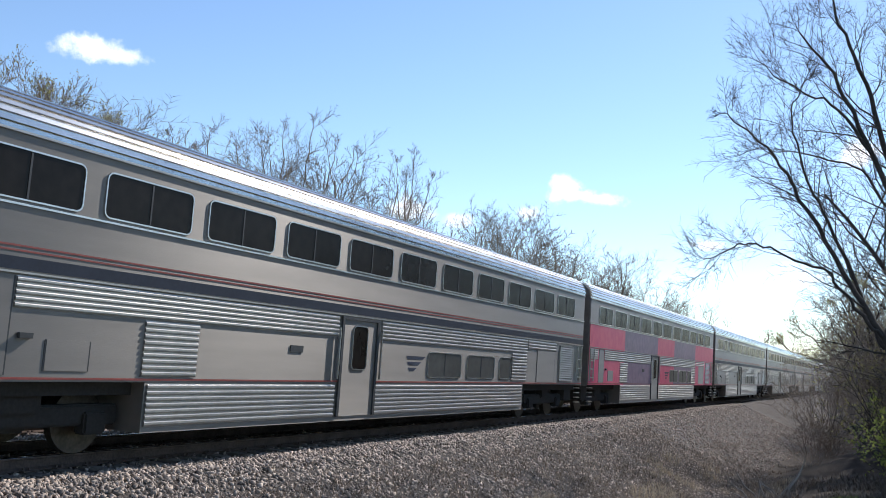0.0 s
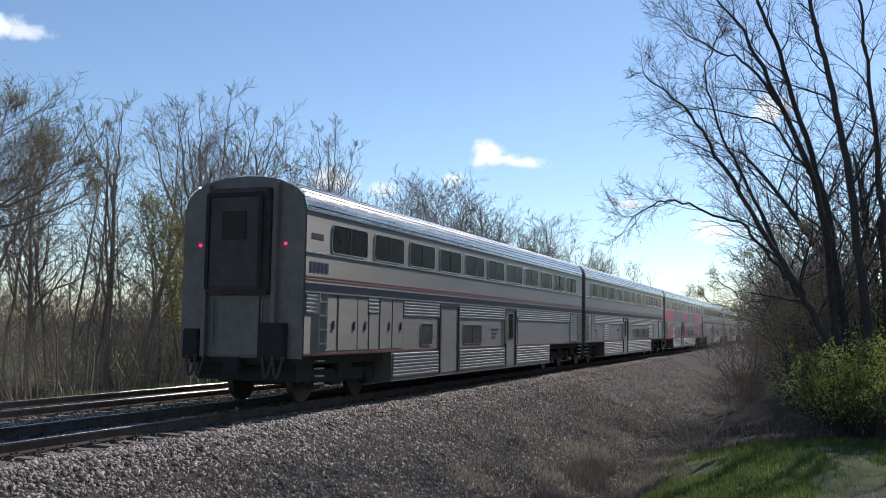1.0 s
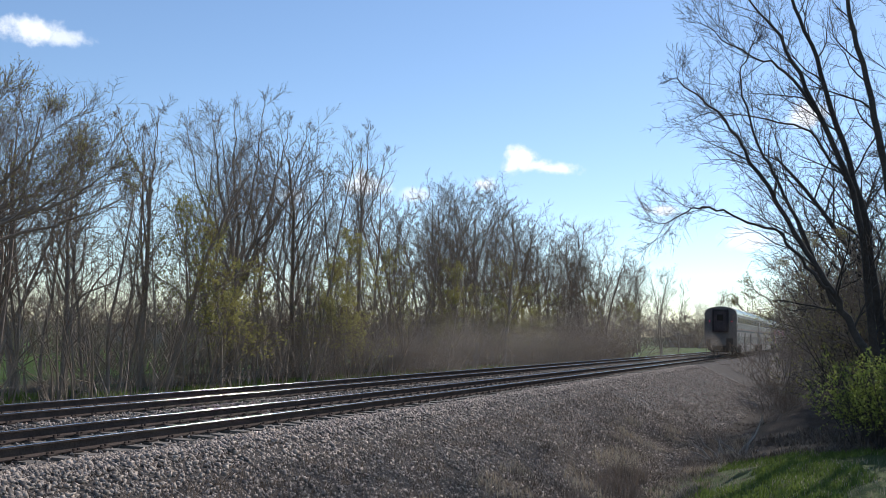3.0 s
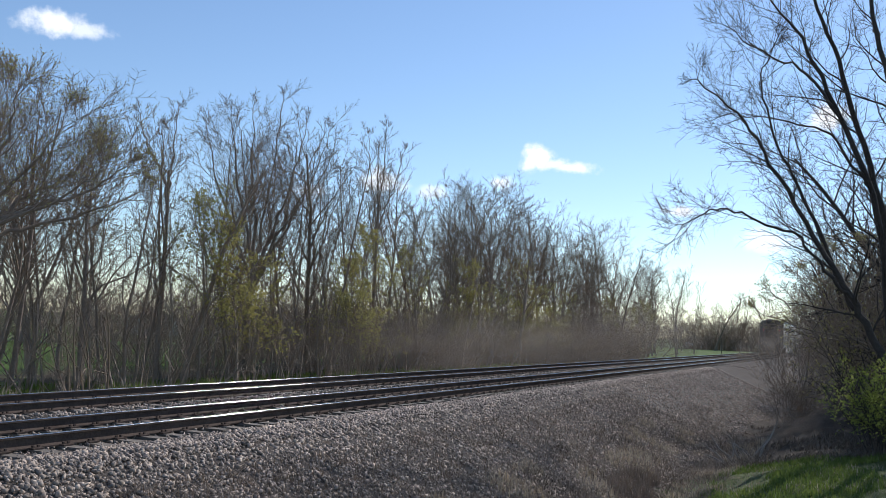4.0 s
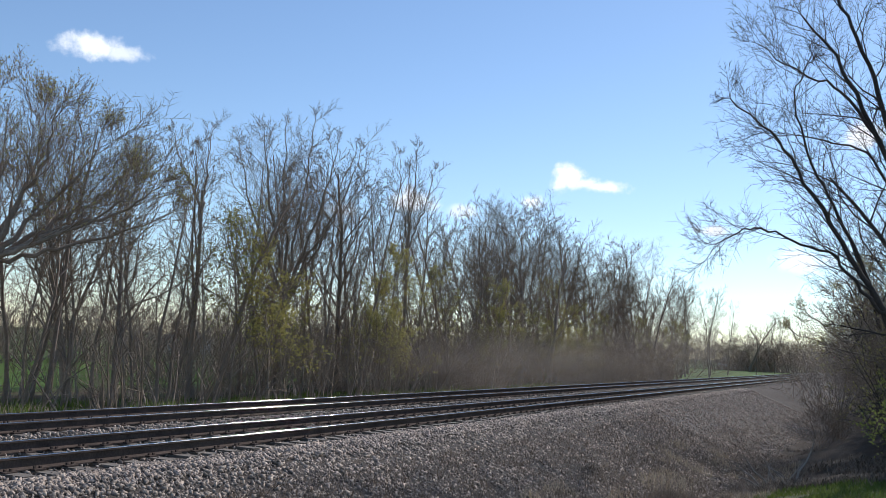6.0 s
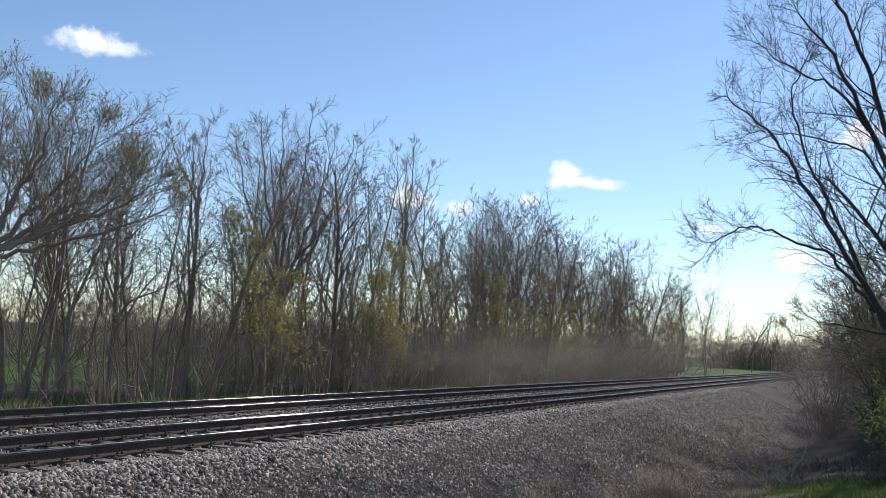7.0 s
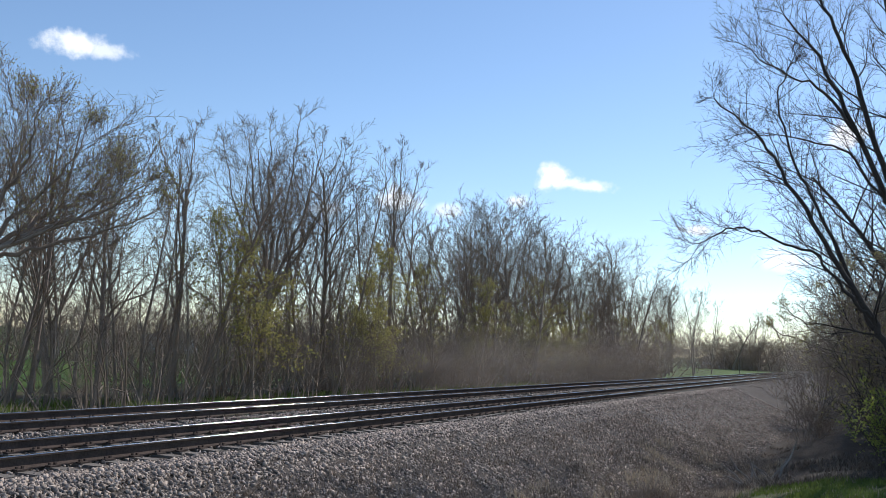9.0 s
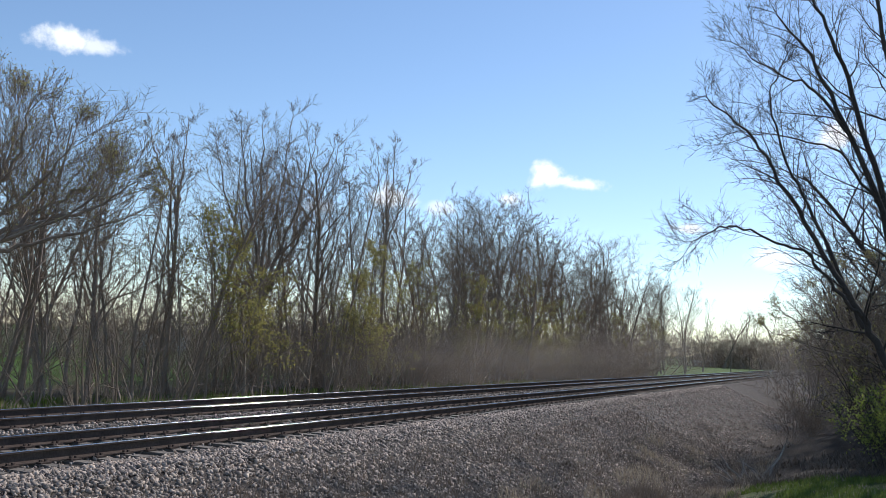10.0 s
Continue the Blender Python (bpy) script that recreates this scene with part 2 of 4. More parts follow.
def ground_z(x, y):
    z = float(np.interp(x, [p[0] for p in PROFILE], [p[1] for p in PROFILE]))
    near = step(10.5, 3.0, math.hypot(x - 1.5, (y + 1.0) * 0.8))
    z += near * max(0, 0.12 - z) * step(-9.5, -4, x)
    off = step(0.3, 3, abs(x + 13.1) - 4.4)
    if abs(x) < 200 and -60 < y < 400:
        z += off * (0.07 * noise.noise((x * 1.2, y * 0.9, 2)) + 0.10 * noise.noise((x * 0.35, y * 0.35, 0)) + 0.22 * noise.noise((x * 0.07, y * 0.07, 3)))
        z += 0.025 * noise.noise((x * 2.5, y * 2.5, 7))
    return z


def spread(fine, lo, hi, far):
    v = list(np.arange(lo, hi, fine))
    d, w = fine, hi
    while w < far:
        v.append(w)
        d *= 1.35
        w += d
    d, w, low = fine * 1.35, lo - fine, []
    while w > -far:
        low.append(w)
        d *= 1.35
        w -= d
    return [-4500.0] + low[::-1] + v + [4500.0]


gx, gy = spread(0.3, -24, 6, 4000), spread(0.45, 0, 75, 4000)
gv = [(x, y, ground_z(x, y)) for y in gy for x in gx]
nx = len(gx)
gf = [(j * nx + i, j * nx + i + 1, (j + 1) * nx + i + 1, (j + 1) * nx + i) for j in range(len(gy) - 1) for i in range(nx - 1)]


def ground_material():
    m = bpy.data.materials.new("ground_cover")
    m.use_nodes = True
    nt = m.node_tree
    N, L = nt.nodes, nt.links
    b = N["Principled BSDF"]
    b.inputs["Roughness"].default_value = 0.95
    b.inputs["Specular IOR Level"].default_value = 0.15
    tc = N.new("ShaderNodeTexCoord").outputs["Object"]
    sep = N.new("ShaderNodeSeparateXYZ")
    L.new(tc, sep.inputs[0])

    def noise_of(scale, detail=5.0):
        n = N.new("ShaderNodeTexNoise")
        n.inputs["Scale"].default_value, n.inputs["Detail"].default_value = scale, detail
        L.new(tc, n.inputs["Vector"])
        return n.outputs["Fac"]

    def math_of(op, a, c, d=None):
        n = N.new("ShaderNodeMath")
        n.operation = op
        for i, v in enumerate((a, c, d)):
            if v is None:
                continue
            if isinstance(v, (int, float)):
                n.inputs[i].default_value = v
            else:
                L.new(v, n.inputs[i])
        return n.outputs[0]

    def ramp(v, a, c):
        n = N.new("ShaderNodeMapRange")
        n.interpolation_type = "SMOOTHSTEP"
        L.new(v, n.inputs["Value"])
        n.inputs["From Min"].default_value, n.inputs["From Max"].default_value = a, c
        return n.outputs["Result"]

    def mix_of(f, a, c):
        n = N.new("ShaderNodeMix")
        n.data_type = "RGBA"
        L.new(f, n.inputs["Factor"])
        for k, v in (("A", a), ("B", c)):
            if isinstance(v, tuple):
                n.inputs[k].default_value = (*v, 1)
            else:
                L.new(v, n.inputs[k])
        return n.outputs["Result"]

    big, mid, fine = noise_of(0.45), noise_of(2.2), noise_of(22.0, 6.0)
    x = math_of("MULTIPLY_ADD", math_of("SUBTRACT", big, 0.5), 5.0, sep.outputs["X"])
    ballast = mix_of(fine, (0.018, 0.014, 0.012), (0.15, 0.125, 0.108))
    ballast = mix_of(ramp(mid, 0.5, 0.75), ballast, mix_of(fine, (0.05, 0.036, 0.026), (0.17, 0.125, 0.092)))
    dirt = mix_of(fine, (0.035, 0.026, 0.019), (0.15, 0.112, 0.08))
    green = mix_of(fine, (0.04, 0.058, 0.016), (0.13, 0.15, 0.05))
    field = mix_of(mid, (0.055, 0.098, 0.018), (0.105, 0.16, 0.033))
    litter = mix_of(fine, (0.045, 0.034, 0.024), (0.14, 0.105, 0.07))
    wood = mix_of(ramp(math_of("ADD", big, math_of("MULTIPLY", mid, 0.4)), 0.62, 0.86), litter, green)
    col = mix_of(ramp(x, -7.4, -5.6), ballast, dirt)
    # dark soil of ditch and bank, with the trees' shade painted into it
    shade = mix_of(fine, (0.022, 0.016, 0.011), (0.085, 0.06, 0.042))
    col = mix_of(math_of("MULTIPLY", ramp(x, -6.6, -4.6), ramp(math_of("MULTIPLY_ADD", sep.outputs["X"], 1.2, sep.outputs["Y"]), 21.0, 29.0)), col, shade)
    lawn = math_of("MULTIPLY", ramp(math_of("MULTIPLY_ADD", mid, 4.0, x), -2.6, -0.9), ramp(math_of("MULTIPLY_ADD", big, 6.0, sep.outputs["Y"]), 30.0, 27.5))
    col = mix_of(lawn, col, green)
    col = mix_of(ramp(x, -17.9, -19.2), col, wood)
    col = mix_of(ramp(sep.outputs["X"], -34.0, -39.0), col, field)
    far = math_of("MULTIPLY", ramp(sep.outputs["Y"], 112.0, 124.0), ramp(sep.outputs["X"], -19.5, -22.0))
    col = mix_of(far, col, field)
    lane = math_of("MULTIPLY", ramp(math_of("MULTIPLY_ADD", mid, 1.2, sep.outputs["X"]), 1.0, 1.8), ramp(sep.outputs["Y"], 19.5, 18.0))
    col = mix_of(lane, col, mix_of(fine, (0.025, 0.024, 0.023), (0.10, 0.095, 0.09)))
    L.new(col, b.inputs["Base Color"])
    bp = N.new("ShaderNodeBump")
    bp.inputs["Strength"].default_value, bp.inputs["Distance"].default_value = 0.7, 0.06
    L.new(fine, bp.inputs["Height"])
    L.new(bp.outputs[0], b.inputs["Normal"])
    return m


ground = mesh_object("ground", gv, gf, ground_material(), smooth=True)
tagged(ground, "trackside ground of grey ballast, brown dirt and spring grass", "ground", kind="structure")


# ---- tracks ----
def rail_profile(x):
    return [(x - 0.070, -0.185), (x + 0.070, -0.185), (x + 0.070, -0.170), (x + 0.012, -0.145), (x + 0.010, -0.045),
            (x + 0.037, -0.036), (x + 0.037, -0.008), (x - 0.037, -0.008), (x - 0.037, -0.036), (x - 0.010, -0.045), (x - 0.012, -0.145), (x - 0.070, -0.170)]


def head_profile(x):
    return [(x - 0.036, -0.009), (x - 0.034, -0.004), (x - 0.022, -0.0012), (x, 0.0), (x + 0.022, -0.0012), (x + 0.034, -0.004), (x + 0.036, -0.009)]


tie_bm = boxes((-1.3, 1.3, -0.115, 0.115, -0.37, -0.19), bevel=0.012)
tie_mesh = bpy.data.meshes.new("tie")
tie_bm.to_mesh(tie_mesh)
tie_bm.free()
tie_mesh.materials.append(M["tie"])
plate_mesh = bpy.data.meshes.new("tie_plate")
pb = boxes((-0.17, 0.17, -0.095, 0.095, -0.189, -0.168), (0.08, 0.11, -0.06, -0.03, -0.17, -0.135), (0.08, 0.11, 0.03, 0.06, -0.17, -0.135), (-0.11, -0.08, 0.03, 0.06, -0.17, -0.135))
pb.to_mesh(plate_mesh)
pb.free()
plate_mesh.materials.append(M["rust"])


def track(cx, label):
    tr = thing("railway_track", label, "railway track", "tracks", "structure")
    for sx in (cx + GAUGE / 2, cx - GAUGE / 2):
        r = part("rail", sweep(rail_profile(sx), -60, 900, True), M["rust"], tr, "rust-brown steel rail")
        part("rail_head", sweep(head_profile(sx), -60, 900), M["railhead"], r, "polished running surface", smooth=True)
    rnd = random.Random(int(cx * 100))
    far_boxes = []
    for i in range(-60, 560):
        y = i * 0.52 + rnd.uniform(-0.04, 0.04)
        if 2 <= y <= 80:
            t = new("tie", tie_mesh)
            t.parent = tr
            t.matrix_basis = pose(cx + rnd.uniform(-0.06, 0.06), y, rnd.uniform(-0.01, 0.012), 0, 0, rnd.uniform(-1.2, 1.2))
            if y < 45:
                for sx in (-GAUGE / 2, GAUGE / 2):
                    p = new("tie_plate", plate_mesh)
                    p.parent = tr
                    p.matrix_basis = pose(cx + sx, y, 0)
        else:
            far_boxes.append((cx - 1.3, cx + 1.3, y - 0.115, y + 0.115, -0.37, -0.195))
    far = part("distant_ties", boxes(*far_boxes), M["tie"], tr, "weathered wooden ties farther along")
    tagged(far, kind="stuff")
    return tr


track(CENTRE, "railway track with shiny railheads on ballast")
track(CENTRE - TRACKS, "second railway track beside the woods")


# loose ballast stones
def scatter_stones(name, count, region, size, seed, label):
    rng = np.random.default_rng(seed)
    base = np.array([(1, 0, 0), (-1, 0, 0), (0, 1, 0), (0, -1, 0), (0, 0, 1), (0, 0, -1)], float)
    tri = np.array([(0, 2, 4), (2, 1, 4), (1, 3, 4), (3, 0, 4), (2, 0, 5), (1, 2, 5), (3, 1, 5), (0, 3, 5)])
    pts = region(rng, count)
    n = len(pts)
    s = size * rng.uniform(0.55, 1.35, (n, 1, 1)) * rng.uniform(0.6, 1.2, (n, 6, 1)) * rng.uniform(0.5, 1.3, (n, 1, 3))
    turn = np.linalg.qr(rng.normal(size=(n, 3, 3)))[0]
    v = np.einsum("nij,nkj->nki", turn, base[None] * s) + pts[:, None, :]
    f = (tri[None] + 6 * np.arange(n)[:, None, None]).reshape(-1, 3)
    me = bpy.data.meshes.new(name)
    v = v.reshape(-1, 3)
    me.vertices.add(len(v))
    me.vertices.foreach_set("co", v.ravel())
    me.loops.add(len(f) * 3)
    me.loops.foreach_set("vertex_index", f.ravel().astype(np.int32))
    me.polygons.add(len(f))
    me.polygons.foreach_set("loop_start", np.arange(0, len(f) * 3, 3, dtype=np.int32))
    me.update()
    me.materials.append(M["stone"])
    return tagged(new(name, me), label, "ballast", kind="stuff")


PX, PZ = [p[0] for p in PROFILE], [p[1] for p in PROFILE]


def shoulder(rng, n):
    y = 5 + 62 * rng.uniform(0, 1, n) ** 1.7
    x = -9.95 + 5.6 * rng.uniform(0, 1, n) ** 1.7
    z = np.array([ground_z(a, b) for a, b in zip(x, y)])
    return np.stack([x, y, z + rng.uniform(-0.012, 0.012, n)], 1)


def bed(rng, n):
    y = 4 + 60 * rng.uniform(0, 1, n) ** 1.8
    x = rng.uniform(-17.4, -9.5, n)
    z = np.interp(x, PX, PZ) + rng.uniform(-0.01, 0.03, n) + 0.05 * np.exp(-((x + 13.16) / 0.7) ** 2)
    return np.stack([x, y, z], 1)


scatter_stones("ballast_stones", 60000, shoulder, 0.045, 5, "loose crushed grey-brown ballast stones on the slope")
def behind(rng, n):
    y = rng.uniform(-22, 5, n)
    x = np.where(rng.uniform(0, 1, n) < 0.5, -9.95 + 5.0 * rng.uniform(0, 1, n) ** 1.7, rng.uniform(-17.4, -9.5, n))
    z = np.interp(x, PX, PZ)
    return np.stack([x, y, z], 1)


scatter_stones("ballast_stones", 5000, behind, 0.045, 8, "crushed ballast stones farther back along the tracks")
scatter_stones("ballast_stones", 19000, bed, 0.040, 6, "crushed ballast stones between the ties")


# ---- the train ----
HALF = 1.55          # half width of a car
LONG = 25.9          # length over couplers


def flutes(y0, y1, z0, z1, x=HALF, pitch=0.088, proud=0.022):
    n = max(2, round((z1 - z0) / pitch))
    h = (z1 - z0) / n
    pr = [(x + 0.002, z0)]
    for i in range(n):
        a = z0 + i * h
        pr += [(x + 0.004, a + 0.10 * h), (x + proud * 0.8, a + 0.17 * h), (x + proud, a + 0.35 * h), (x + proud * 0.98, a + 0.66 * h), (x + proud * 0.75, a + 0.80 * h), (x + 0.004, a + 0.86 * h)]
    pr.append((x + 0.002, z1))
    return sweep(pr, y0, y1)


def ring(y0, y1, z0, z1, x0, x1, t, r=0.09):
    """A rounded rectangular frame in the side wall's plane, t wide."""
    bm = bmesh.new()

    def outline(o):
        pts = []
        for cy, cz, a0 in ((y1 - r, z1 - r, 0), (y0 + r, z1 - r, 90), (y0 + r, z0 + r, 180), (y1 - r, z0 + r, 270)):
            for k in range(4):
                a = radians(a0 + 30 * k)
                pts.append((cy + (r + o) * math.cos(a), cz + (r + o) * math.sin(a)))
        return pts
    ins, out = outline(0), outline(t)
    rows = [[bm.verts.new((xx, a, b)) for a, b in pts] for xx, pts in ((x0, out), (x1, out), (x1, ins), (x0, ins))]
    n = len(ins)
    for p, q in zip(rows, rows[1:]):
        for i in range(n):
            bm.faces.new((p[i], p[(i + 1) % n], q[(i + 1) % n], q[i]))
    bmesh.ops.recalc_face_normals(bm, faces=bm.faces[:])
    return bm


def pane_bm(y0, y1, z0, z1, x, r=0.09):
    bm = bmesh.new()
    pts = []
    for cy, cz, a0 in ((y1 - r, z1 - r, 0), (y0 + r, z1 - r, 90), (y0 + r, z0 + r, 180), (y1 - r, z0 + r, 270)):
        for k in range(4):
            a = radians(a0 + 30 * k)
            pts.append(bm.verts.new((x, cy + r * math.cos(a), cz + r * math.sin(a))))
    f = bm.faces.new(pts)
    if f.normal.x < 0:
        f.normal_flip()
    return bm


def window(car, y0, y1, z0, z1, split=True, name="window", frame_mat="bright", out=0.0, glass="glass"):
    w = part(name, pane_bm(y0, y1, z0, z1, HALF + 0.004 + out), M[glass], car, "dark tinted window pane")
    part("window_frame", ring(y0, y1, z0, z1, HALF, HALF + 0.016 + out, 0.022), M[frame_mat], w, "bright metal rim")
    if split:
        m = (y0 + y1) / 2
        part("mullion", boxes((HALF + 0.003, HALF + 0.012, m - 0.015, m + 0.015, z0, z1)), M["dark_trim"], w)
    return w


def bogie(car, y):
    b = part("bogie", boxes((0.95, 1.13, y - 1.75, y + 1.75, 0.42, 0.72), (-1.13, -0.95, y - 1.75, y + 1.75, 0.42, 0.72), (-1.0, 1.0, y - 0.3, y + 0.3, 0.35, 0.85),
                            (0.98, 1.2, y - 1.5, y - 1.1, 0.3, 0.62), (0.98, 1.2, y + 1.1, y + 1.5, 0.3, 0.62), (1.0, 1.2, y - 0.35, y + 0.35, 0.6, 1.0), bevel=0.03), M["under"], car, "black truck frame with springs")
    for wy in (y - 1.3, y + 1.3):
        bm = bmesh.new()
        bmesh.ops.create_cone(bm, cap_ends=True, segments=28, radius1=0.46, radius2=0.46, depth=0.13, matrix=pose(0.755, wy, 0.46, 0, 90, 0))
        bmesh.ops.create_cone(bm, cap_ends=True, segments=28, radius1=0.46, radius2=0.46, depth=0.13, matrix=pose(-0.755, wy, 0.46, 0, 90, 0))
        bmesh.ops.create_cone(bm, cap_ends=True, segments=10, radius1=0.09, radius2=0.09, depth=2.2, matrix=pose(0, wy, 0.46, 0, 90, 0))
        part("wheelset", bm, M["wheel"], b, "steel wheels on an axle", smooth=False)


def shell_profile():
    side = [(HALF, 1.06), (HALF, 4.16)]
    return side + [(-x, z) for x, z in side[::-1]]


def roof_profile():
    pts = []
    # fluted shoulder, then a smooth crown
    for i in range(6):
        u = i / 6
        a = radians(8 + 62 * u)
        x, z = 0.95 + 0.60 * math.cos(a), 4.15 + 0.58 * math.sin(a) * 1.02
        a2 = radians(8 + 62 * (u + 0.10))
        n = (math.cos(a), math.sin(a))
        pts += [(x, z), (x + 0.04 * n[0], z + 0.04 * n[1]), (0.95 + 0.60 * math.cos(a2) + 0.042 * n[0], 4.15 + 0.59 * math.sin(a2) + 0.042 * n[1]), (0.95 + 0.59 * math.cos(a2), 4.15 + 0.585 * math.sin(a2))]
    for i in range(9):
        x = 1.12 - 1.12 * i / 8
        pts.append((x, 4.93 - 0.225 * (x / 1.12) ** 2))
    return [(HALF, 4.14)] + pts + [(-x, z) for x, z in pts[::-1][1:]] + [(-HALF, 4.14)]


def glyph_bars(car, y, z, h):
    """A plate of number bars."""
    part("number_bars", boxes(*[(HALF + 0.002, HALF + 0.008, y + k * 0.17, y + k * 0.17 + 0.11, z, z + h) for k in range(5)]), M["ink"], car, "dark number bars")


def arrow_mark(car, y, z):
    bm = bmesh.new()
    for k in range(3):
        a = [(y + 0.16 * k - 0.1 * k, z - 0.13 * k), (y + 0.95 - 0.20 * k, z - 0.13 * k), (y + 0.80 - 0.20 * k, z - 0.13 * k - 0.075), (y + 0.08 + 0.06 * k, z - 0.13 * k - 0.075)]
        f = bm.faces.new([bm.verts.new((HALF + 0.004, p, q)) for p, q in a])
    part("painted_emblem", bm, M["ink"], car, "dark sweeping stripe emblem")


def ladder(car, y, z0, z1, wide=0.42):
    n = int((z1 - z0) / 0.3)
    bs = [(HALF + 0.03, HALF + 0.055, y, y + wide, z0 + 0.1 + 0.3 * i, z0 + 0.14 + 0.3 * i) for i in range(n)]
    bs += [(HALF + 0.0, HALF + 0.05, y - 0.03, y, z0, z1), (HALF + 0.0, HALF + 0.05, y + wide, y + wide + 0.03, z0, z1)]
    part("end_ladder", boxes(*bs), M["bright"], car, "bright grab irons")
    part("step_irons", boxes(*[(HALF - 0.08, HALF + 0.02, y + 0.03, y + wide, 0.45 + 0.16 * i, 0.48 + 0.16 * i) for i in range(4)]), M["bright"], car, "hanging steps")


def gangway(car, y, way, tail=False):
    d = (0.30 if tail else 0.42) * way
    part("gangway", boxes((-0.78, 0.78, y, y + d, 2.35 if tail else 1.3, 4.62), (-0.66, 0.66, y + d, y + d * 1.25, 2.45, 4.5), bevel=0.05), M["rubber"], car, "black rubber gangway diaphragm")
    part("coupler", boxes((-0.13, 0.13, y, y + d * 1.2, 0.72, 0.98), (-0.2, 0.2, y + d * 0.8, y + d * 1.22, 0.68, 1.02), bevel=0.03), M["under"], car)


def car_shell(car, red=True):
    """What all the cars share."""
    L0, L1 = 0.38, LONG - 0.38
    part("body", sweep(shell_profile(), L0, L1, True), M["steel"], car, "dull brushed stainless steel car side")
    part("roof", sweep(roof_profile(), L0, L1, True), M["roof"], car, "fluted bright stainless roof")
    for y in (L0, L1):
        d = -0.05 if y < 5 else 0.05
        # the end wall follows the roof's curve
        pr = [(HALF - 0.03, 1.0), (HALF - 0.02, 4.15), (1.44, 4.45), (1.25, 4.64), (0.9, 4.80), (0.45, 4.88), (0, 4.905)]
        pr = pr + [(-x, z) for x, z in pr[::-1][1:]]
        part("end_wall", sweep(pr, y, y + d, True), M["endgrey"], car, "dirty grey end wall")
    part("skirt", boxes((-HALF + 0.01, HALF - 0.004, 4.7, 19.9, 0.33, 1.06)), M["steel"], car, "low skirt between the trucks")
    part("underframe", boxes((-1.3, 1.3, L0, L1, 0.86, 1.05), (-1.25, 1.25, 0.6, 1.3, 0.5, 0.9), (-1.25, 1.25, 24.6, 25.3, 0.5, 0.9)), M["under"], car, "dark underframe")
    bogie(car, 2.9)
    bogie(car, LONG - 3.0)
    part("belt_rail", boxes((HALF, HALF + 0.02, L0, L1, 3.235, 3.262)), M["bright"], car, "bright rail under the windows")
    part("roof_gutter", boxes((HALF - 0.01, HALF + 0.025, L0, L1, 4.13, 4.16)), M["flute"], car)
    for i in range(11):
        y = 1.5 + 2.117 * i
        window(car, y, y + 1.71, 3.32, 3.93)
    if red:
        part("red_line", boxes((HALF, HALF + 0.006, L0, L1, 1.085, 1.115)), M["red"], car, "thin red line")
        part("red_stripe", boxes((HALF, HALF + 0.006, L0, L1, 2.665, 2.69)), M["red"], car)
        part("red_stripe", boxes((HALF, HALF + 0.006, L0, L1, 2.725, 2.75)), M["red"], car)
        part("blue_stripe", boxes((HALF, HALF + 0.007, L0, L1, 2.44, 2.60)), M["blue"], car, "dark blue stripe")
    part("pipe_line", boxes((HALF, HALF + 0.03, L0, L1, 2.395, 2.42)), M["flute"], car)


def door(car, y0, y1, z0, z1, glazed=True, rails=True):
    d = part("door", boxes((HALF - 0.01, HALF + 0.010, y0 + 0.1, y1 - 0.1, z0, z1 - 0.06)), M["steel"], car, "grey side door")
    part("door_frame", boxes((HALF, HALF + 0.035, y0, y0 + 0.08, z0, z1), (HALF, HALF + 0.035, y1 - 0.08, y1, z0, z1), (HALF, HALF + 0.035, y0 + 0.08, y1 - 0.08, z1 - 0.06, z1)), M["dark_trim"], d)
    if glazed:
        c = (y0 + y1) / 2
        window(car, c - 0.27, c + 0.27, 1.35, 2.2, False, "door_window", out=0.009)
    if rails:
        for y in (y0 - 0.09, y1 + 0.09):
            part("handrail", boxes((HALF + 0.03, HALF + 0.065, y - 0.015, y + 0.015, 1.15, 2.15)), M["bright"], car, "bright handrail")


def hatch(car, y0, y1, z0, z1, latch=True):
    h = part("hatch", boxes((HALF + 0.001, HALF + 0.010, y0, y1, z0, z1)), M["steel"], car, "flush equipment door")
    for y in (y0 - 0.025, y1):
        part("hatch_gap", boxes((HALF, HALF + 0.007, y, y + 0.025, z0, z1)), M["dark_trim"], h)
    if latch:
        part("latch", boxes((HALF + 0.01, HALF + 0.03, y1 - 0.16, y1 - 0.11, (z0 + z1) / 2 - 0.14, (z0 + z1) / 2 + 0.05)), M["dark_trim"], h)


def louvre(car, y0, y1, z0, z1):
    n = int((z1 - z0) / 0.07)
    bm = bmesh.new()
    for i in range(n):
        z = z0 + (z1 - z0) * i / n
        vs = [bm.verts.new(p) for p in ((HALF + 0.035, y0, z), (HALF + 0.035, y1, z), (HALF + 0.004, y1, z + 0.055), (HALF + 0.004, y0, z + 0.055))]
        bm.faces.new(vs)
    lv = part("louvre", bm, M["steel"], car, "slatted air grille")
    part("grille_frame", ring(y0, y1, z0, z1, HALF, HALF + 0.03, 0.035, 0.03), M["flute"], lv)


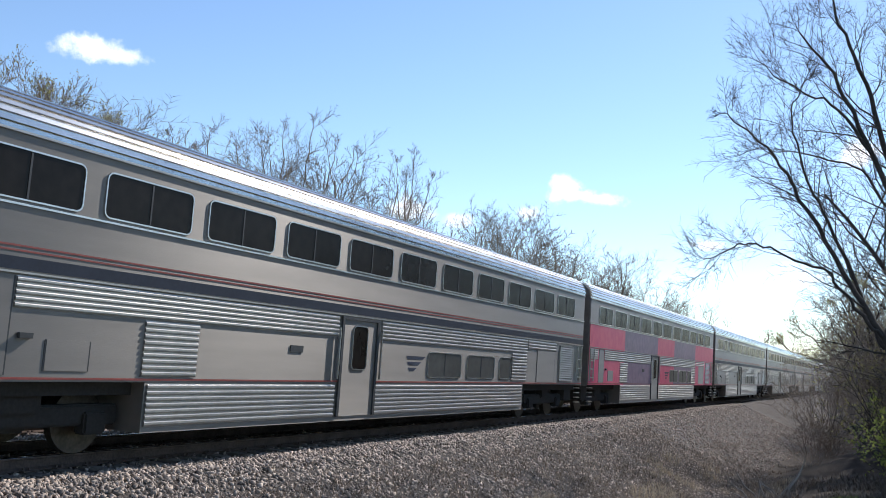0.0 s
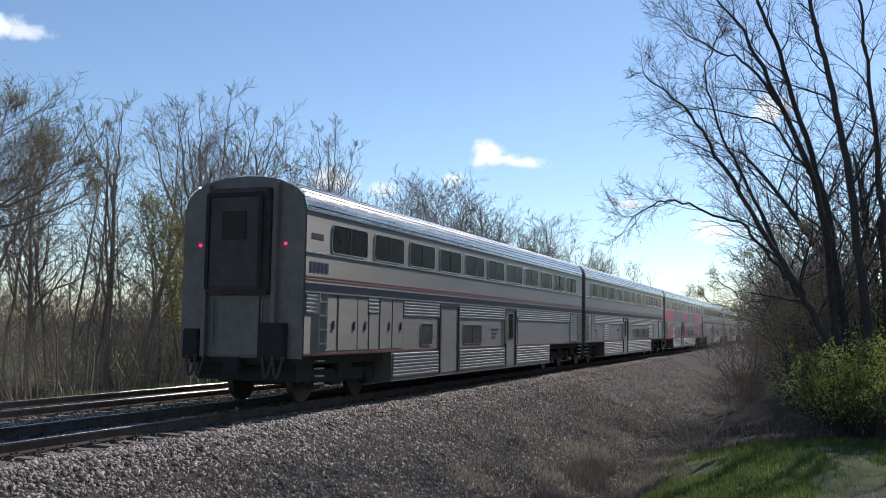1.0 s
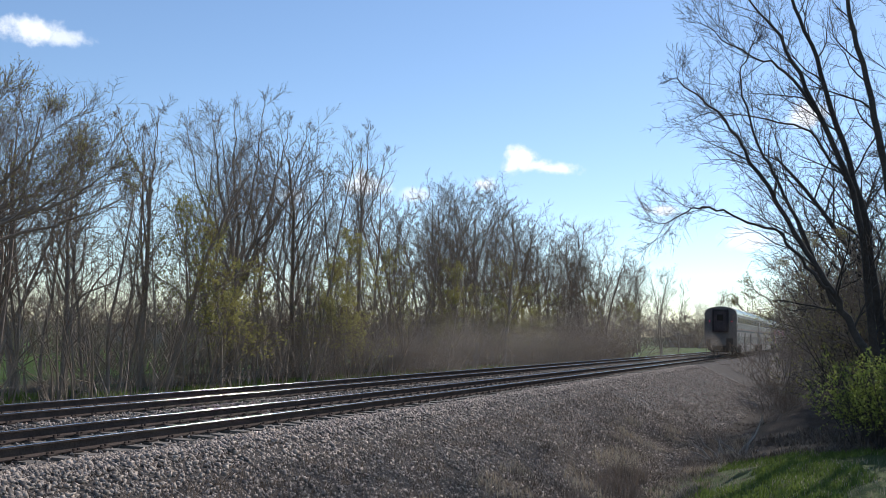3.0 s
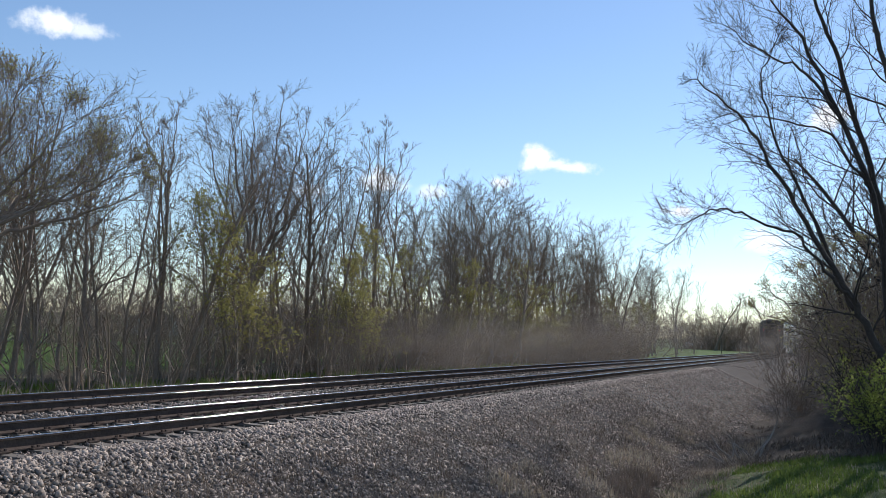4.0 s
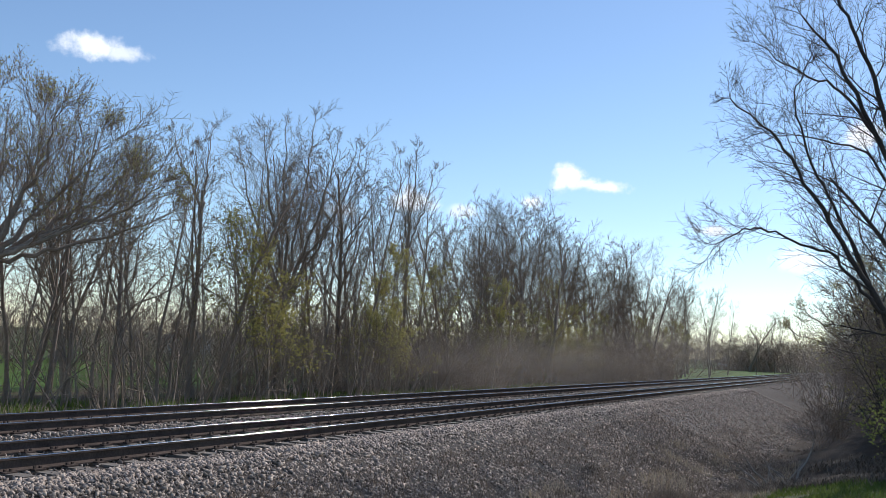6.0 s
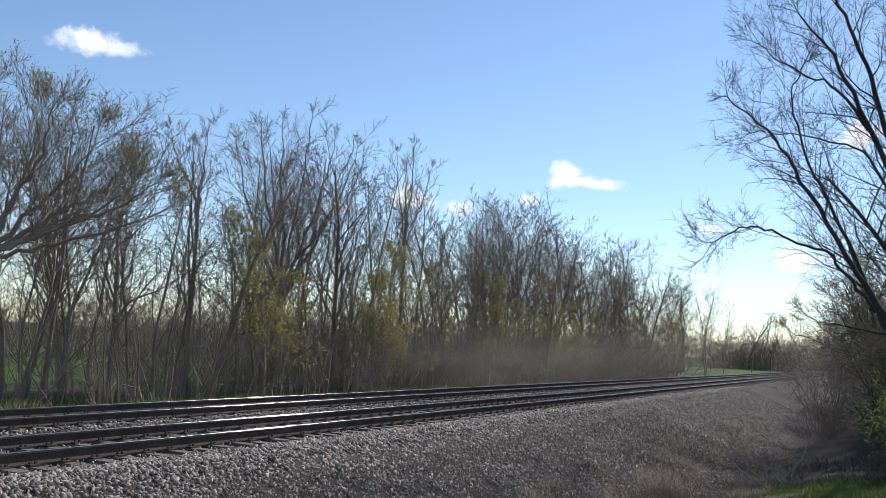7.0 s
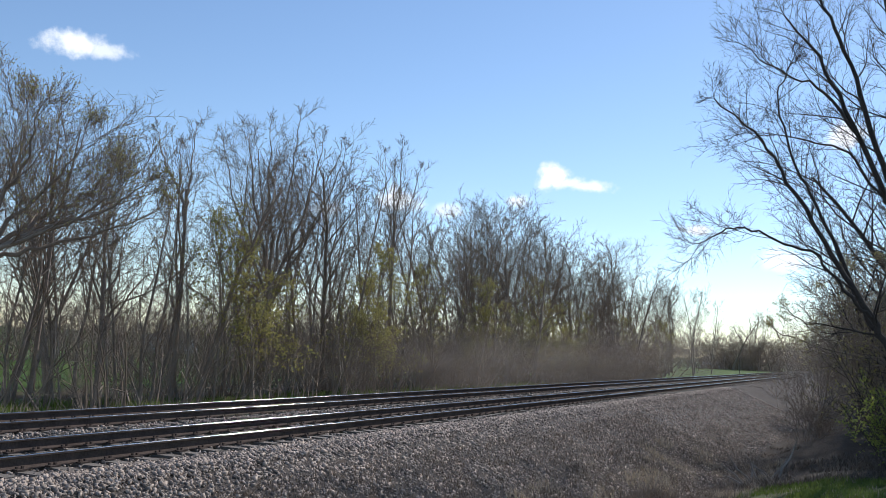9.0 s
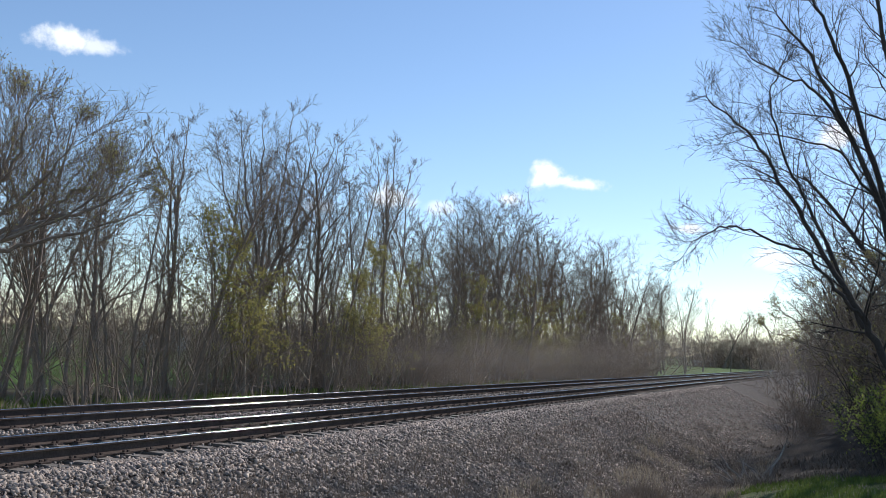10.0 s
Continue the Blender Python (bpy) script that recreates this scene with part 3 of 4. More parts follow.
def coach(label):
    car = thing("passenger_car", label, "passenger car", "cars of the train")
    car_shell(car)
    part("fluted_panel", flutes(2.35, 9.75, 1.97, 2.37), M["flute"], car, "horizontal stainless flutes")
    part("fluted_panel", flutes(11.45, 20.1, 1.97, 2.37), M["flute"], car)
    part("fluted_panel", flutes(4.6, 5.75, 1.14, 1.95), M["flute"], car)
    part("fluted_panel", flutes(18.95, 20.1, 1.14, 1.95), M["flute"], car)
    part("fluted_panel", flutes(4.75, 9.75, 0.42, 1.04), M["flute"], car)
    part("fluted_panel", flutes(11.3, 19.8, 0.42, 1.04), M["flute"], car)
    part("fluted_panel", flutes(0.45, 1.5, 1.97, 2.37), M["flute"], car)
    part("fluted_panel", flutes(20.2, 22.7, 2.10, 2.37), M["flute"], car)
    door(car, 9.85, 11.3, 0.42, 2.38)
    window(car, 13.7, 15.5, 1.22, 1.78, glass="curtain")
    window(car, 15.9, 17.65, 1.22, 1.78, glass="curtain")
    window(car, 18.05, 18.85, 1.22, 1.78, False, glass="curtain")
    louvre(car, 23.1, 24.4, 1.2, 2.3)
    hatch(car, 1.65, 2.3, 1.14, 2.37, False)
    hatch(car, 2.9, 3.6, 1.2, 1.6, False)
    hatch(car, 21.0, 22.6, 1.14, 2.1, False)
    part("vent_slot", boxes((HALF, HALF + 0.012, 8.2, 8.6, 1.62, 1.74)), M["dark_trim"], car)
    part("socket_box", boxes((HALF, HALF + 0.05, 2.45, 2.65, 1.6, 1.67)), M["dark_trim"], car)
    arrow_mark(car, 12.6, 1.68)
    ladder(car, 0.5, 1.2, 2.35)
    ladder(car, 24.9, 1.2, 2.35)
    gangway(car, 0.38, -1)
    gangway(car, LONG - 0.38, 1)
    return car


def tail_car():
    car = thing("passenger_car", "last stainless double-deck car with equipment doors and red marker lights", "passenger car", "cars of the train")
    car_shell(car)
    part("fluted_panel", flutes(0.42, 0.95, 1.95, 2.37), M["flute"], car, "horizontal stainless flutes")
    part("fluted_panel", flutes(3.35, 3.9, 2.0, 2.37), M["flute"], car)
    part("fluted_panel", flutes(5.4, 7.9, 1.97, 2.37), M["flute"], car)
    part("fluted_panel", flutes(9.5, 14.0, 1.97, 2.37), M["flute"], car)
    part("fluted_panel", flutes(15.3, 23.2, 1.97, 2.37), M["flute"], car)
    part("fluted_panel", flutes(4.8, 7.85, 0.42, 1.04), M["flute"], car)
    part("fluted_panel", flutes(9.55, 14.0, 0.42, 1.04), M["flute"], car)
    part("fluted_panel", flutes(15.3, 19.8, 0.42, 1.04), M["flute"], car)
    hatch(car, 1.28, 1.75, 1.16, 2.37)
    hatch(car, 1.85, 2.75, 1.16, 2.36)
    hatch(car, 2.80, 3.32, 1.16, 2.36)
    hatch(car, 3.4, 3.9, 1.16, 2.05, False)
    hatch(car, 4.0, 4.65, 1.16, 2.36)
    hatch(car, 4.72, 5.35, 1.16, 2.36)
    window(car, 6.55, 7.35, 1.22, 1.78, False, glass="curtain")
    door(car, 7.9, 9.45, 0.42, 2.36, False, False)
    window(car, 9.85, 11.5, 1.22, 1.78, glass="curtain")
    door(car, 14.0, 15.2, 0.42, 2.36)
    louvre(car, 23.3, 24.5, 1.2, 2.3)
    arrow_mark(car, 12.4, 1.68)
    ladder(car, 0.95, 1.2, 2.4, 0.3)
    ladder(car, 24.9, 1.2, 2.35)
    glyph_bars(car, 0.55, 2.84, 0.22)
    part("name_plate", boxes((HALF, HALF + 0.006, 0.6, 1.1, 3.55, 3.67)), M["dark_trim"], car)
    gangway(car, 0.38, -1, True)
    gangway(car, LONG - 0.38, 1)
    for x in (-1.08, 1.08):
        bm = bmesh.new()
        bmesh.ops.create_uvsphere(bm, u_segments=12, v_segments=8, radius=0.036, matrix=pose(x, 0.32, 3.42))
        part("marker_light", bm, M["lamp"], car, "red glowing marker light")
    part("end_window", boxes((-0.3, 0.3, -0.02, -0.003, 3.5, 4.1), bevel=0.005), M["glass"], car, "dim window in the end door")
    for x in (-0.62, 0.62):
        part("grab_iron", boxes((x - 0.015, x + 0.015, 0.2, 0.24, 1.3, 2.2)), M["endgrey"], car)
    part("diaphragm_lip", boxes((-0.70, -0.62, -0.035, -0.002, 2.45, 4.5), (0.62, 0.70, -0.035, -0.002, 2.45, 4.5), (-0.62, 0.62, -0.035, -0.002, 4.42, 4.5)), M["under"], car)
    part("end_door", boxes((-0.55, 0.5, 0.27, 0.35, 1.05, 2.3)), M["endgrey"], car, "lower end panel")
    part("corner_post", boxes((-0.92, -0.82, 0.2, 0.35, 1.0, 4.75), (0.82, 0.92, 0.2, 0.35, 1.0, 4.75)), M["endgrey"], car)
    for x0, x1, z1 in ((0.55, 1.2, 1.75), (-1.35, -0.95, 1.6)):
        part("cable_box", boxes((x0, x1, 0.15, 0.34, 0.95, z1), bevel=0.03), M["under"], car, "dark jumper cable box")
    for x in (-1.2, -1.0, 0.7, 0.95):
        V, F = [], []
        tube(V, F, [Vector((x, 0.14 - 0.05 * math.sin(k / 8 * math.pi), 1.05 - 0.45 * math.sin(k / 8 * math.pi))) + Vector((0.25 * k / 8, 0, 0)) for k in range(9)], [0.028] * 9, 6)
        mesh_object("jumper_cable", V, F, M["rubber"], car)
    return car


def wrapped_car():
    car = coach("double-deck car in a bright pink and purple wrap")
    for y0, y1, mat in ((0.4, 5.2, "pink"), (5.2, 11.0, "purple"), (11.0, 14.6, "pink"), (14.6, 20.0, "purple"), (20.0, 25.5, "pink")):
        part("vinyl_wrap", boxes((HALF, HALF + 0.0085, y0, y1, 2.43 if y0 < 20 else 1.06, 3.23)), M[mat], car, "printed vinyl side wrap")
        if y0 < 20:
            part("vinyl_wrap", boxes((HALF - 0.002, HALF + 0.0035, y0, y1, 1.06, 2.43)), M[mat], car)
    return car


tail = tail_car()
cars = [tail]
second = coach("stainless double-deck passenger car with fluted panels")
cars.append(second)
pink = wrapped_car()
cars.append(pink)
for i in range(3, 10):
    cars.append(copy_thing(second, pose(0, 0, 0)))

# where the last car's rear end stands along the track
TAIL = [(0.0, -20.5), (0.3, -9.8), (0.5, -2.4), (0.7, 5.0), (0.9, 12.45), (1.2, 23.8), (1.5, 35.4), (2.0, 55.2), (2.5, 75.0), (3.0, 94.4), (4.0, 133.0), (5.0, 171.0), (6.0, 209.0), (7.0, 247.0), (8.0, 285.0), (9.0, 323.0), (10.0, 361.0)]


# ---- trees ----
class Tree:
    """Grows limbs; keeps the heavy wood, the twigs and the tips apart."""

    def __init__(self, seed, counts, up=0.35, wobble=0.18, angle=(35, 60), ratio=0.5, first=0.35, droop=0.0, steps=(8, 4, 2, 1), sides=(6, 4, 3, 3), thin=0.008):
        self.r = random.Random(seed)
        self.counts, self.up, self.wobble, self.angle, self.ratio, self.first, self.droop, self.steps, self.sides, self.thin = counts, up, wobble, angle, ratio, first, droop, steps, sides, thin
        self.wood, self.twigs, self.tips = ([], []), ([], []), []

    def grow(self, p, d, length, radius, level=0, end=0.25):
        r = self.r
        n = self.steps[min(level, len(self.steps) - 1)]
        pts, radii = [p.copy()], [radius]
        d = d.normalized()
        for i in range(n):
            w = self.wobble * (0.4 if level == 0 else 1.0)
            d = (d + Vector((r.gauss(0, w), r.gauss(0, w), r.gauss(0, w) + (self.up * 0.16 if level else 0.03) - self.droop * (level > 1)))).normalized()
            pts.append(pts[-1] + d * (length / n))
            radii.append(radius * (1 - (1 - end) * (i + 1) / n))
        if level == 0:
            radii[0] *= 1.5
        V, F = self.wood if level < 2 else self.twigs
        tube(V, F, pts, radii, self.sides[min(level, 3)], level >= 2)
        if level >= len(self.counts):
            self.tips.append((pts[-1], d))
            if len(pts) > 2:
                self.tips.append((pts[-2], d))
            return
        k = self.counts[level]
        for j in range(k):
            u = (self.first if level == 0 else 0.22) + (1 - (self.first if level == 0 else 0.22)) * (j + r.uniform(0.1, 0.9)) / k
            i = min(n - 1, int(u * n))
            q = pts[i].lerp(pts[i + 1], u * n - i)
            axis = (pts[i + 1] - pts[i]).normalized()
            side = axis.orthogonal().normalized()
            side.rotate(Matrix.Rotation(j * 2.4 + r.uniform(-0.6, 0.6), 3, axis))
            a = radians(r.uniform(*self.angle))
            nd = axis * math.cos(a) + side * math.sin(a) + Vector((0, 0, self.up * (0.5 if level == 0 else 0.25)))
            self.grow(q, nd, length * self.ratio * (1.15 - 0.65 * (u if level == 0 else u * 0.7)) * r.uniform(0.75, 1.2), max(self.thin, radii[i] * r.uniform(0.36, 0.56)), level + 1, 0.3)

    def parts(self, thing_ob, wood, twig, leaf=None, size=0.05, keep=1.0, per=1):
        mesh_object("trunk", *self.wood, wood, thing_ob, "bare trunk and limbs", smooth=True)
        mesh_object("crown", *self.twigs, twig, thing_ob, "fine leafless twigs")
        if leaf:
            V, F = [], []
            for p, d in self.tips:
                if self.r.random() > keep:
                    continue
                for _ in range(per):
                    leaf_blade(V, F, p + Vector([self.r.gauss(0, size * 0.7) for _ in range(3)]), size * self.r.uniform(0.6, 1.4), self.r)
            mesh_object("leaves", V, F, leaf, thing_ob, "small opening buds")


def leaf_blade(V, F, p, s, r):
    a = Vector((r.gauss(0, 1), r.gauss(0, 1), r.gauss(0, 1))).normalized()
    b = a.orthogonal().normalized()
    c = a.cross(b) * 0.25
    i = len(V)
    V += [p - a * s * 0.6, p + b * s * 0.35 + c * s, p + a * s * 0.7, p - b * s * 0.35 + c * s]
    F += [(i, i + 1, i + 2), (i, i + 2, i + 3)]


UP = Vector((0, 0, 1))


def wood_tree(seed, label, counts=(17, 8, 8), leaf=None, radius=0.076, keep=0.9, size=0.09, **kw):
    """A tree ten metres high."""
    t = thing("tree", label, "tree", "trees of the wood")
    g = Tree(seed, counts, **kw)
    g.grow(Vector((0, 0, -0.2)), Vector((random.Random(seed).gauss(0, 0.05), random.Random(seed + 1).gauss(0, 0.05), 1)), 9.0, radius)
    g.parts(t, M["bark"], M["twig"], leaf, size, keep, 2)
    return t


def thicket(seed, label, leaf=None, stems=22, keep=0.35):
    """A brush of many thin stems, three metres high."""
    t = thing("shrub", label, "shrub", "undergrowth")
    g = Tree(seed, (6, 5), up=0.35, wobble=0.2, angle=(25, 60), ratio=0.42, first=0.2, steps=(3, 1, 1), sides=(3, 3, 3, 3), thin=0.0055)
    r = g.r
    for _ in range(stems):
        p = Vector((r.gauss(0, 0.7), r.gauss(0, 0.7), -0.1))
        g.grow(p, Vector((p.x * 0.35 + r.gauss(0, 0.2), p.y * 0.35 + r.gauss(0, 0.2), 1)), r.uniform(1.6, 3.1), r.uniform(0.009, 0.02))
    g.parts(t, M["bark"], M["twig"], leaf, 0.06, keep, 1)
    return t


KINDS = [
    wood_tree(11, "tall bare tree with upswept branches", first=0.24, up=0.36, angle=(28, 58), ratio=0.37),
    wood_tree(12, "slim bare tree with a high crown", first=0.34, up=0.34, angle=(30, 62), ratio=0.35),
    wood_tree(13, "bare spreading tree with crooked limbs", first=0.28, up=0.35, angle=(32, 60), ratio=0.44, wobble=0.24, radius=0.13),
    wood_tree(14, "bare tree with a narrow twiggy crown", first=0.15, up=0.42, angle=(26, 52), ratio=0.33),
    wood_tree(15, "young tree with yellow-green spring buds", leaf=M["bud"], first=0.15, up=0.4, angle=(28, 55), ratio=0.38, radius=0.07, size=0.13),
    wood_tree(16, "bare forked tree with open branching", counts=(13, 10, 8), first=0.38, up=0.34, angle=(30, 62), ratio=0.46, wobble=0.22),
    thicket(18, "tangled brown leafless undergrowth shrub"),
    thicket(19, "undergrowth with first yellow-green leaves", M["bud"]),
    thicket(20, "dense tangle of brown leafless brush", stems=27),
]
used = [False] * len(KINDS)


def plant(kind, x, y, high, wide=1.0, turn=0.0):
    """Set a tree of that kind and height on the ground."""
    m = pose(x, y, ground_z(x, y) - 0.05, 0, 0, turn)
    s = high / 10.0
    src = KINDS[kind]
    if used[kind]:
        ob = copy_thing(src, m)
    else:
        ob, used[kind] = src, True
        ob.matrix_basis = m
    ob.scale = (s * wide, s * wide, s)
    return ob


# the height of the wood's top seen from the camera's place: degrees to the left of +y, and up
SKY = [(58, 15.5), (53.8, 15.7), (50.8, 15.3), (49.1, 13.9), (47.4, 13.0), (45.8, 12.3), (44.4, 11.3), (42.7, 12.4), (39.4, 12.4), (37.0, 13.6), (35.3, 13.8), (33.4, 13.0),
       (32.0, 12.6), (30.4, 11.3), (28.9, 11.8), (27.5, 10.2), (25.3, 9.5), (22.8, 9.8), (20.6, 9.3), (19.2, 8.9), (17.8, 7.5), (16.4, 7.3), (14.6, 7.0), (12.2, 5.0), (10.6, 4.8), (9.2, 3.7), (7.6, 2.5), (5, 1.8)]


def top_of_wood(x, y):
    way = math.degrees(math.atan2(-x, y))
    up = float(np.interp(way, [a for a, _ in SKY[::-1]], [b for _, b in SKY[::-1]]))
    return EYE + math.hypot(x, y) * math.tan(radians(up)) - ground_z(x, y)


rw = random.Random(4)
ORDER = (0, 3, 2, 1, 0, 5, 3, 1, 2, 0, 3)
for i in range(40):
    way = radians(55.5 - 46.2 * i / 39 + rw.uniform(-0.3, 0.3))
    x = -25.5 - 4.5 * ((i * 7) % 5) / 4
    y = -x / math.tan(way)
    plant(ORDER[i % len(ORDER)], x, y, top_of_wood(x, y) * rw.uniform(0.90, 1.02), rw.uniform(0.85, 1.1), 47 * i)
for i in range(20):
    way = radians(26.0 - 15.5 * i / 19 + rw.uniform(-0.3, 0.3))
    x = -27.5 - 6.0 * ((i * 3) % 5) / 4
    y = -x / math.tan(way)
    plant(ORDER[(i + 3) % len(ORDER)], x, y, top_of_wood(x, y) * rw.uniform(0.92, 1.03), rw.uniform(0.95, 1.25), 71 * i)
for x, y, high, wide, turn in ((-24.6, 43.1, 6.6, 1.3, 10), (-24.2, 41.2, 4.6, 1.5, 60), (-25.5, 31.0, 8.5, 0.9, 80), (-26.0, 44.5, 8.5, 1.0, 200), (-25.5, 60.0, 8.0, 1.1, 250), (-26.0, 74.0, 9.0, 1.1, 290), (-25.5, 34.5, 6.0, 1.2, 130), (-26.0, 51.0, 8.0, 0.9, 70)):
    plant(4, x, y, high, wide, turn)
rw = random.Random(4)
for i in range(84):
    y = 9 + 112 * i / 84 + rw.uniform(-2, 2)
    x = -25.5 - 12 * rw.random() ** 1.2
    plant(rw.choice((0, 1, 1, 3, 3, 2, 5, 0)), x, y, top_of_wood(x, y) * rw.uniform(0.62, 0.92), rw.uniform(0.8, 1.1), rw.uniform(0, 360))
for i in range(12):
    y = 130 + 130 * i / 12
    plant(rw.choice((0, 1, 3, 2)), -22.5 - 0.07 * y - 8 * rw.random(), y, rw.uniform(10.0, 13.0), 1.2, rw.uniform(0, 360))
# undergrowth along the edge of the wood and inside it
for i in range(120):
    y = 9 + 108 * i / 120 + rw.uniform(-0.8, 0.8)
    x = -23.4 - 9 * rw.random()
    if y < 32 and rw.random() < 0.6:
        continue
    plant(rw.choice((6, 6, 8, 7, 8)), x, y, (8.0 if y < 34 else 11.0) * rw.choice((0.5, 0.7, 1.0, 1.3, 1.6, 2.0)) * rw.uniform(0.85, 1.15), rw.uniform(0.9, 1.4), rw.uniform(0, 360))
for i in range(30):
    y = 9 + 112 * i / 30
    plant(rw.choice((3, 4)), -24.3 - 3 * rw.random(), y + rw.uniform(-2, 2), rw.uniform(4.5, 8.0), 1.2, rw.uniform(0, 360))
# far belts of trees beyond the fields, too distant to count
def far_wood(x0, x1, y0, y1, high, count, seed):
    r = random.Random(seed)
    V, F = [], []
    for _ in range(count):
        x, y = r.uniform(x0, x1), r.uniform(y0, y1)
        top = high * (0.72 + 0.5 * noise.noise((x * 0.11, y * 0.11, seed)) + 0.2 * noise.noise((x * 0.5, y * 0.5, seed)))
        z = ground_z(x, y) + max(0.5, top) * r.random() ** 0.9
        d = Vector((r.gauss(0, 0.45), r.gauss(0, 0.45), 1)).normalized() * r.uniform(0.5, 1.3)
        e = Vector((r.gauss(0, 1), r.gauss(0, 1), 0)).normalized() * r.uniform(0.03, 0.09)
        p = Vector((x, y, z))
        i = len(V)
        V += [p - e, p + e, p + d]
        F.append((i, i + 1, i + 2))
    ob = mesh_object("far_wood", V, F, M["haze_twig"])
    return tagged(ob, "distant bare grey-brown woods beyond the field", "woods", kind="stuff")


far_wood(-150, 70, 296, 330, 12, 42000, 71)
far_wood(-165, -135, -20, 300, 10, 24000, 72)
for i in range(44):
    plant(rw.choice((6, 8)), -40 - 16 * rw.random(), 46 + 1.9 * i, rw.uniform(16, 24), 1.3, rw.uniform(0, 360))
for i in range(24):
    plant(rw.choice((6, 8)), -64 - 14 * rw.random(), 14 + 2.4 * i, rw.uniform(17, 25), 1.5, rw.uniform(0, 360))
# the trees that close the view along the line
for i in range(14):
    plant(rw.choice((0, 2, 3, 5)), -47 + 3.1 * i + rw.uniform(-1, 1), 262 + rw.uniform(0, 45), rw.uniform(12, 18), 1.5, rw.uniform(0, 360))
for i in range(30):
    plant(rw.choice((6, 8)), -50 + 1.75 * i, 286 + rw.uniform(-14, 14), rw.uniform(24, 42), 1.8, rw.uniform(0, 360))
for i in range(14):
    plant(rw.choice((6, 8)), -4.6 + rw.uniform(-0.8, 1.4), 76 + 9 * i, rw.uniform(12, 20), 1.4, rw.uniform(0, 360))
for i in range(9):
    plant(rw.choice((0, 2, 3, 5)), -4.6 + 0.35 * i + rw.uniform(-0.5, 0.5), 142 - 8.5 * i, rw.uniform(6.5, 9), 1.4, rw.uniform(0, 360))
for i in range(10):
    plant(rw.choice((0, 2, 3, 5)), -1.5 + rw.uniform(-2.5, 5), 62 + 20 * i, rw.uniform(7, 10), 1.3, rw.uniform(0, 360))
# brush on the bank beside the ditch
for x, y, h in ((2.0, 36, 12), (1.6, 41, 13)):
    plant(rw.choice((6, 8, 7)), x, y, h * 0.95, 1.1, rw.uniform(0, 360))
# low brambles in the gully
for x, y, h in ((-6.3, 40, 1.8), (-5.6, 37.5, 2.0), (-5.0, 35.5, 2.0), (-4.4, 33.5, 2.2), (-3.8, 32, 2.2), (-2.8, 40, 2.2), (-3.0, 45, 3), (-3.4, 51, 5), (-3.4, 57, 6)):
    plant(rw.choice((6, 8)), x, y, h, 1.6, rw.uniform(0, 360))


# ---- the large bare tree beside the ditch ----
def spline(points, n):
    """Points along a smooth curve through the given ones."""
    P = [Vector(p) for p in points]
    P = [P[0] * 2 - P[1]] + P + [P[-1] * 2 - P[-2]]
    out = []
    for i in range(1, len(P) - 2):
        for k in range(n):
            u = k / n
            a, b, c, d = P[i - 1], P[i], P[i + 1], P[i + 2]
            out.append(0.5 * (2 * b + (c - a) * u + (2 * a - 5 * b + 4 * c - d) * u * u + (3 * b - a - 3 * c + d) * u ** 3))
    return out + [P[-2]]


def limb(g, points, r0, r1, boughs, length, wobble=0.05):
    pts = spline(points, 5)
    for p in pts[1:]:
        p += Vector([g.r.gauss(0, wobble) for _ in range(3)])
    n = len(pts) - 1
    radii = [r0 + (r1 - r0) * i / n for i in range(n + 1)]
    tube(*g.wood, pts, radii, 8)
    for j in range(boughs):
        u = 0.28 + 0.72 * (j + g.r.random()) / boughs
        i = min(n - 1, int(u * n))
        q = pts[i].lerp(pts[i + 1], u * n - i)
        axis = (pts[i + 1] - pts[i]).normalized()
        side = axis.orthogonal().normalized()
        side.rotate(Matrix.Rotation(g.r.uniform(0, 6.28), 3, axis))
        d = axis * 0.75 + side * 0.75 + Vector((0, 0, 0.18))
        g.grow(q, d, length * (1.0 - 0.3 * u) * g.r.uniform(0.7, 1.25), max(0.012, radii[i] * 0.42), 1, 0.25)
    out = (pts[-1] - pts[-2]).normalized()
    for j in range(4):
        d = out + Vector([g.r.gauss(0, 0.45) for _ in range(3)]) + Vector((0, 0, 0.2))
        g.grow(pts[-1], d, length * g.r.uniform(0.22, 0.42), max(0.008, r1 * 0.6), 1, 0.3)


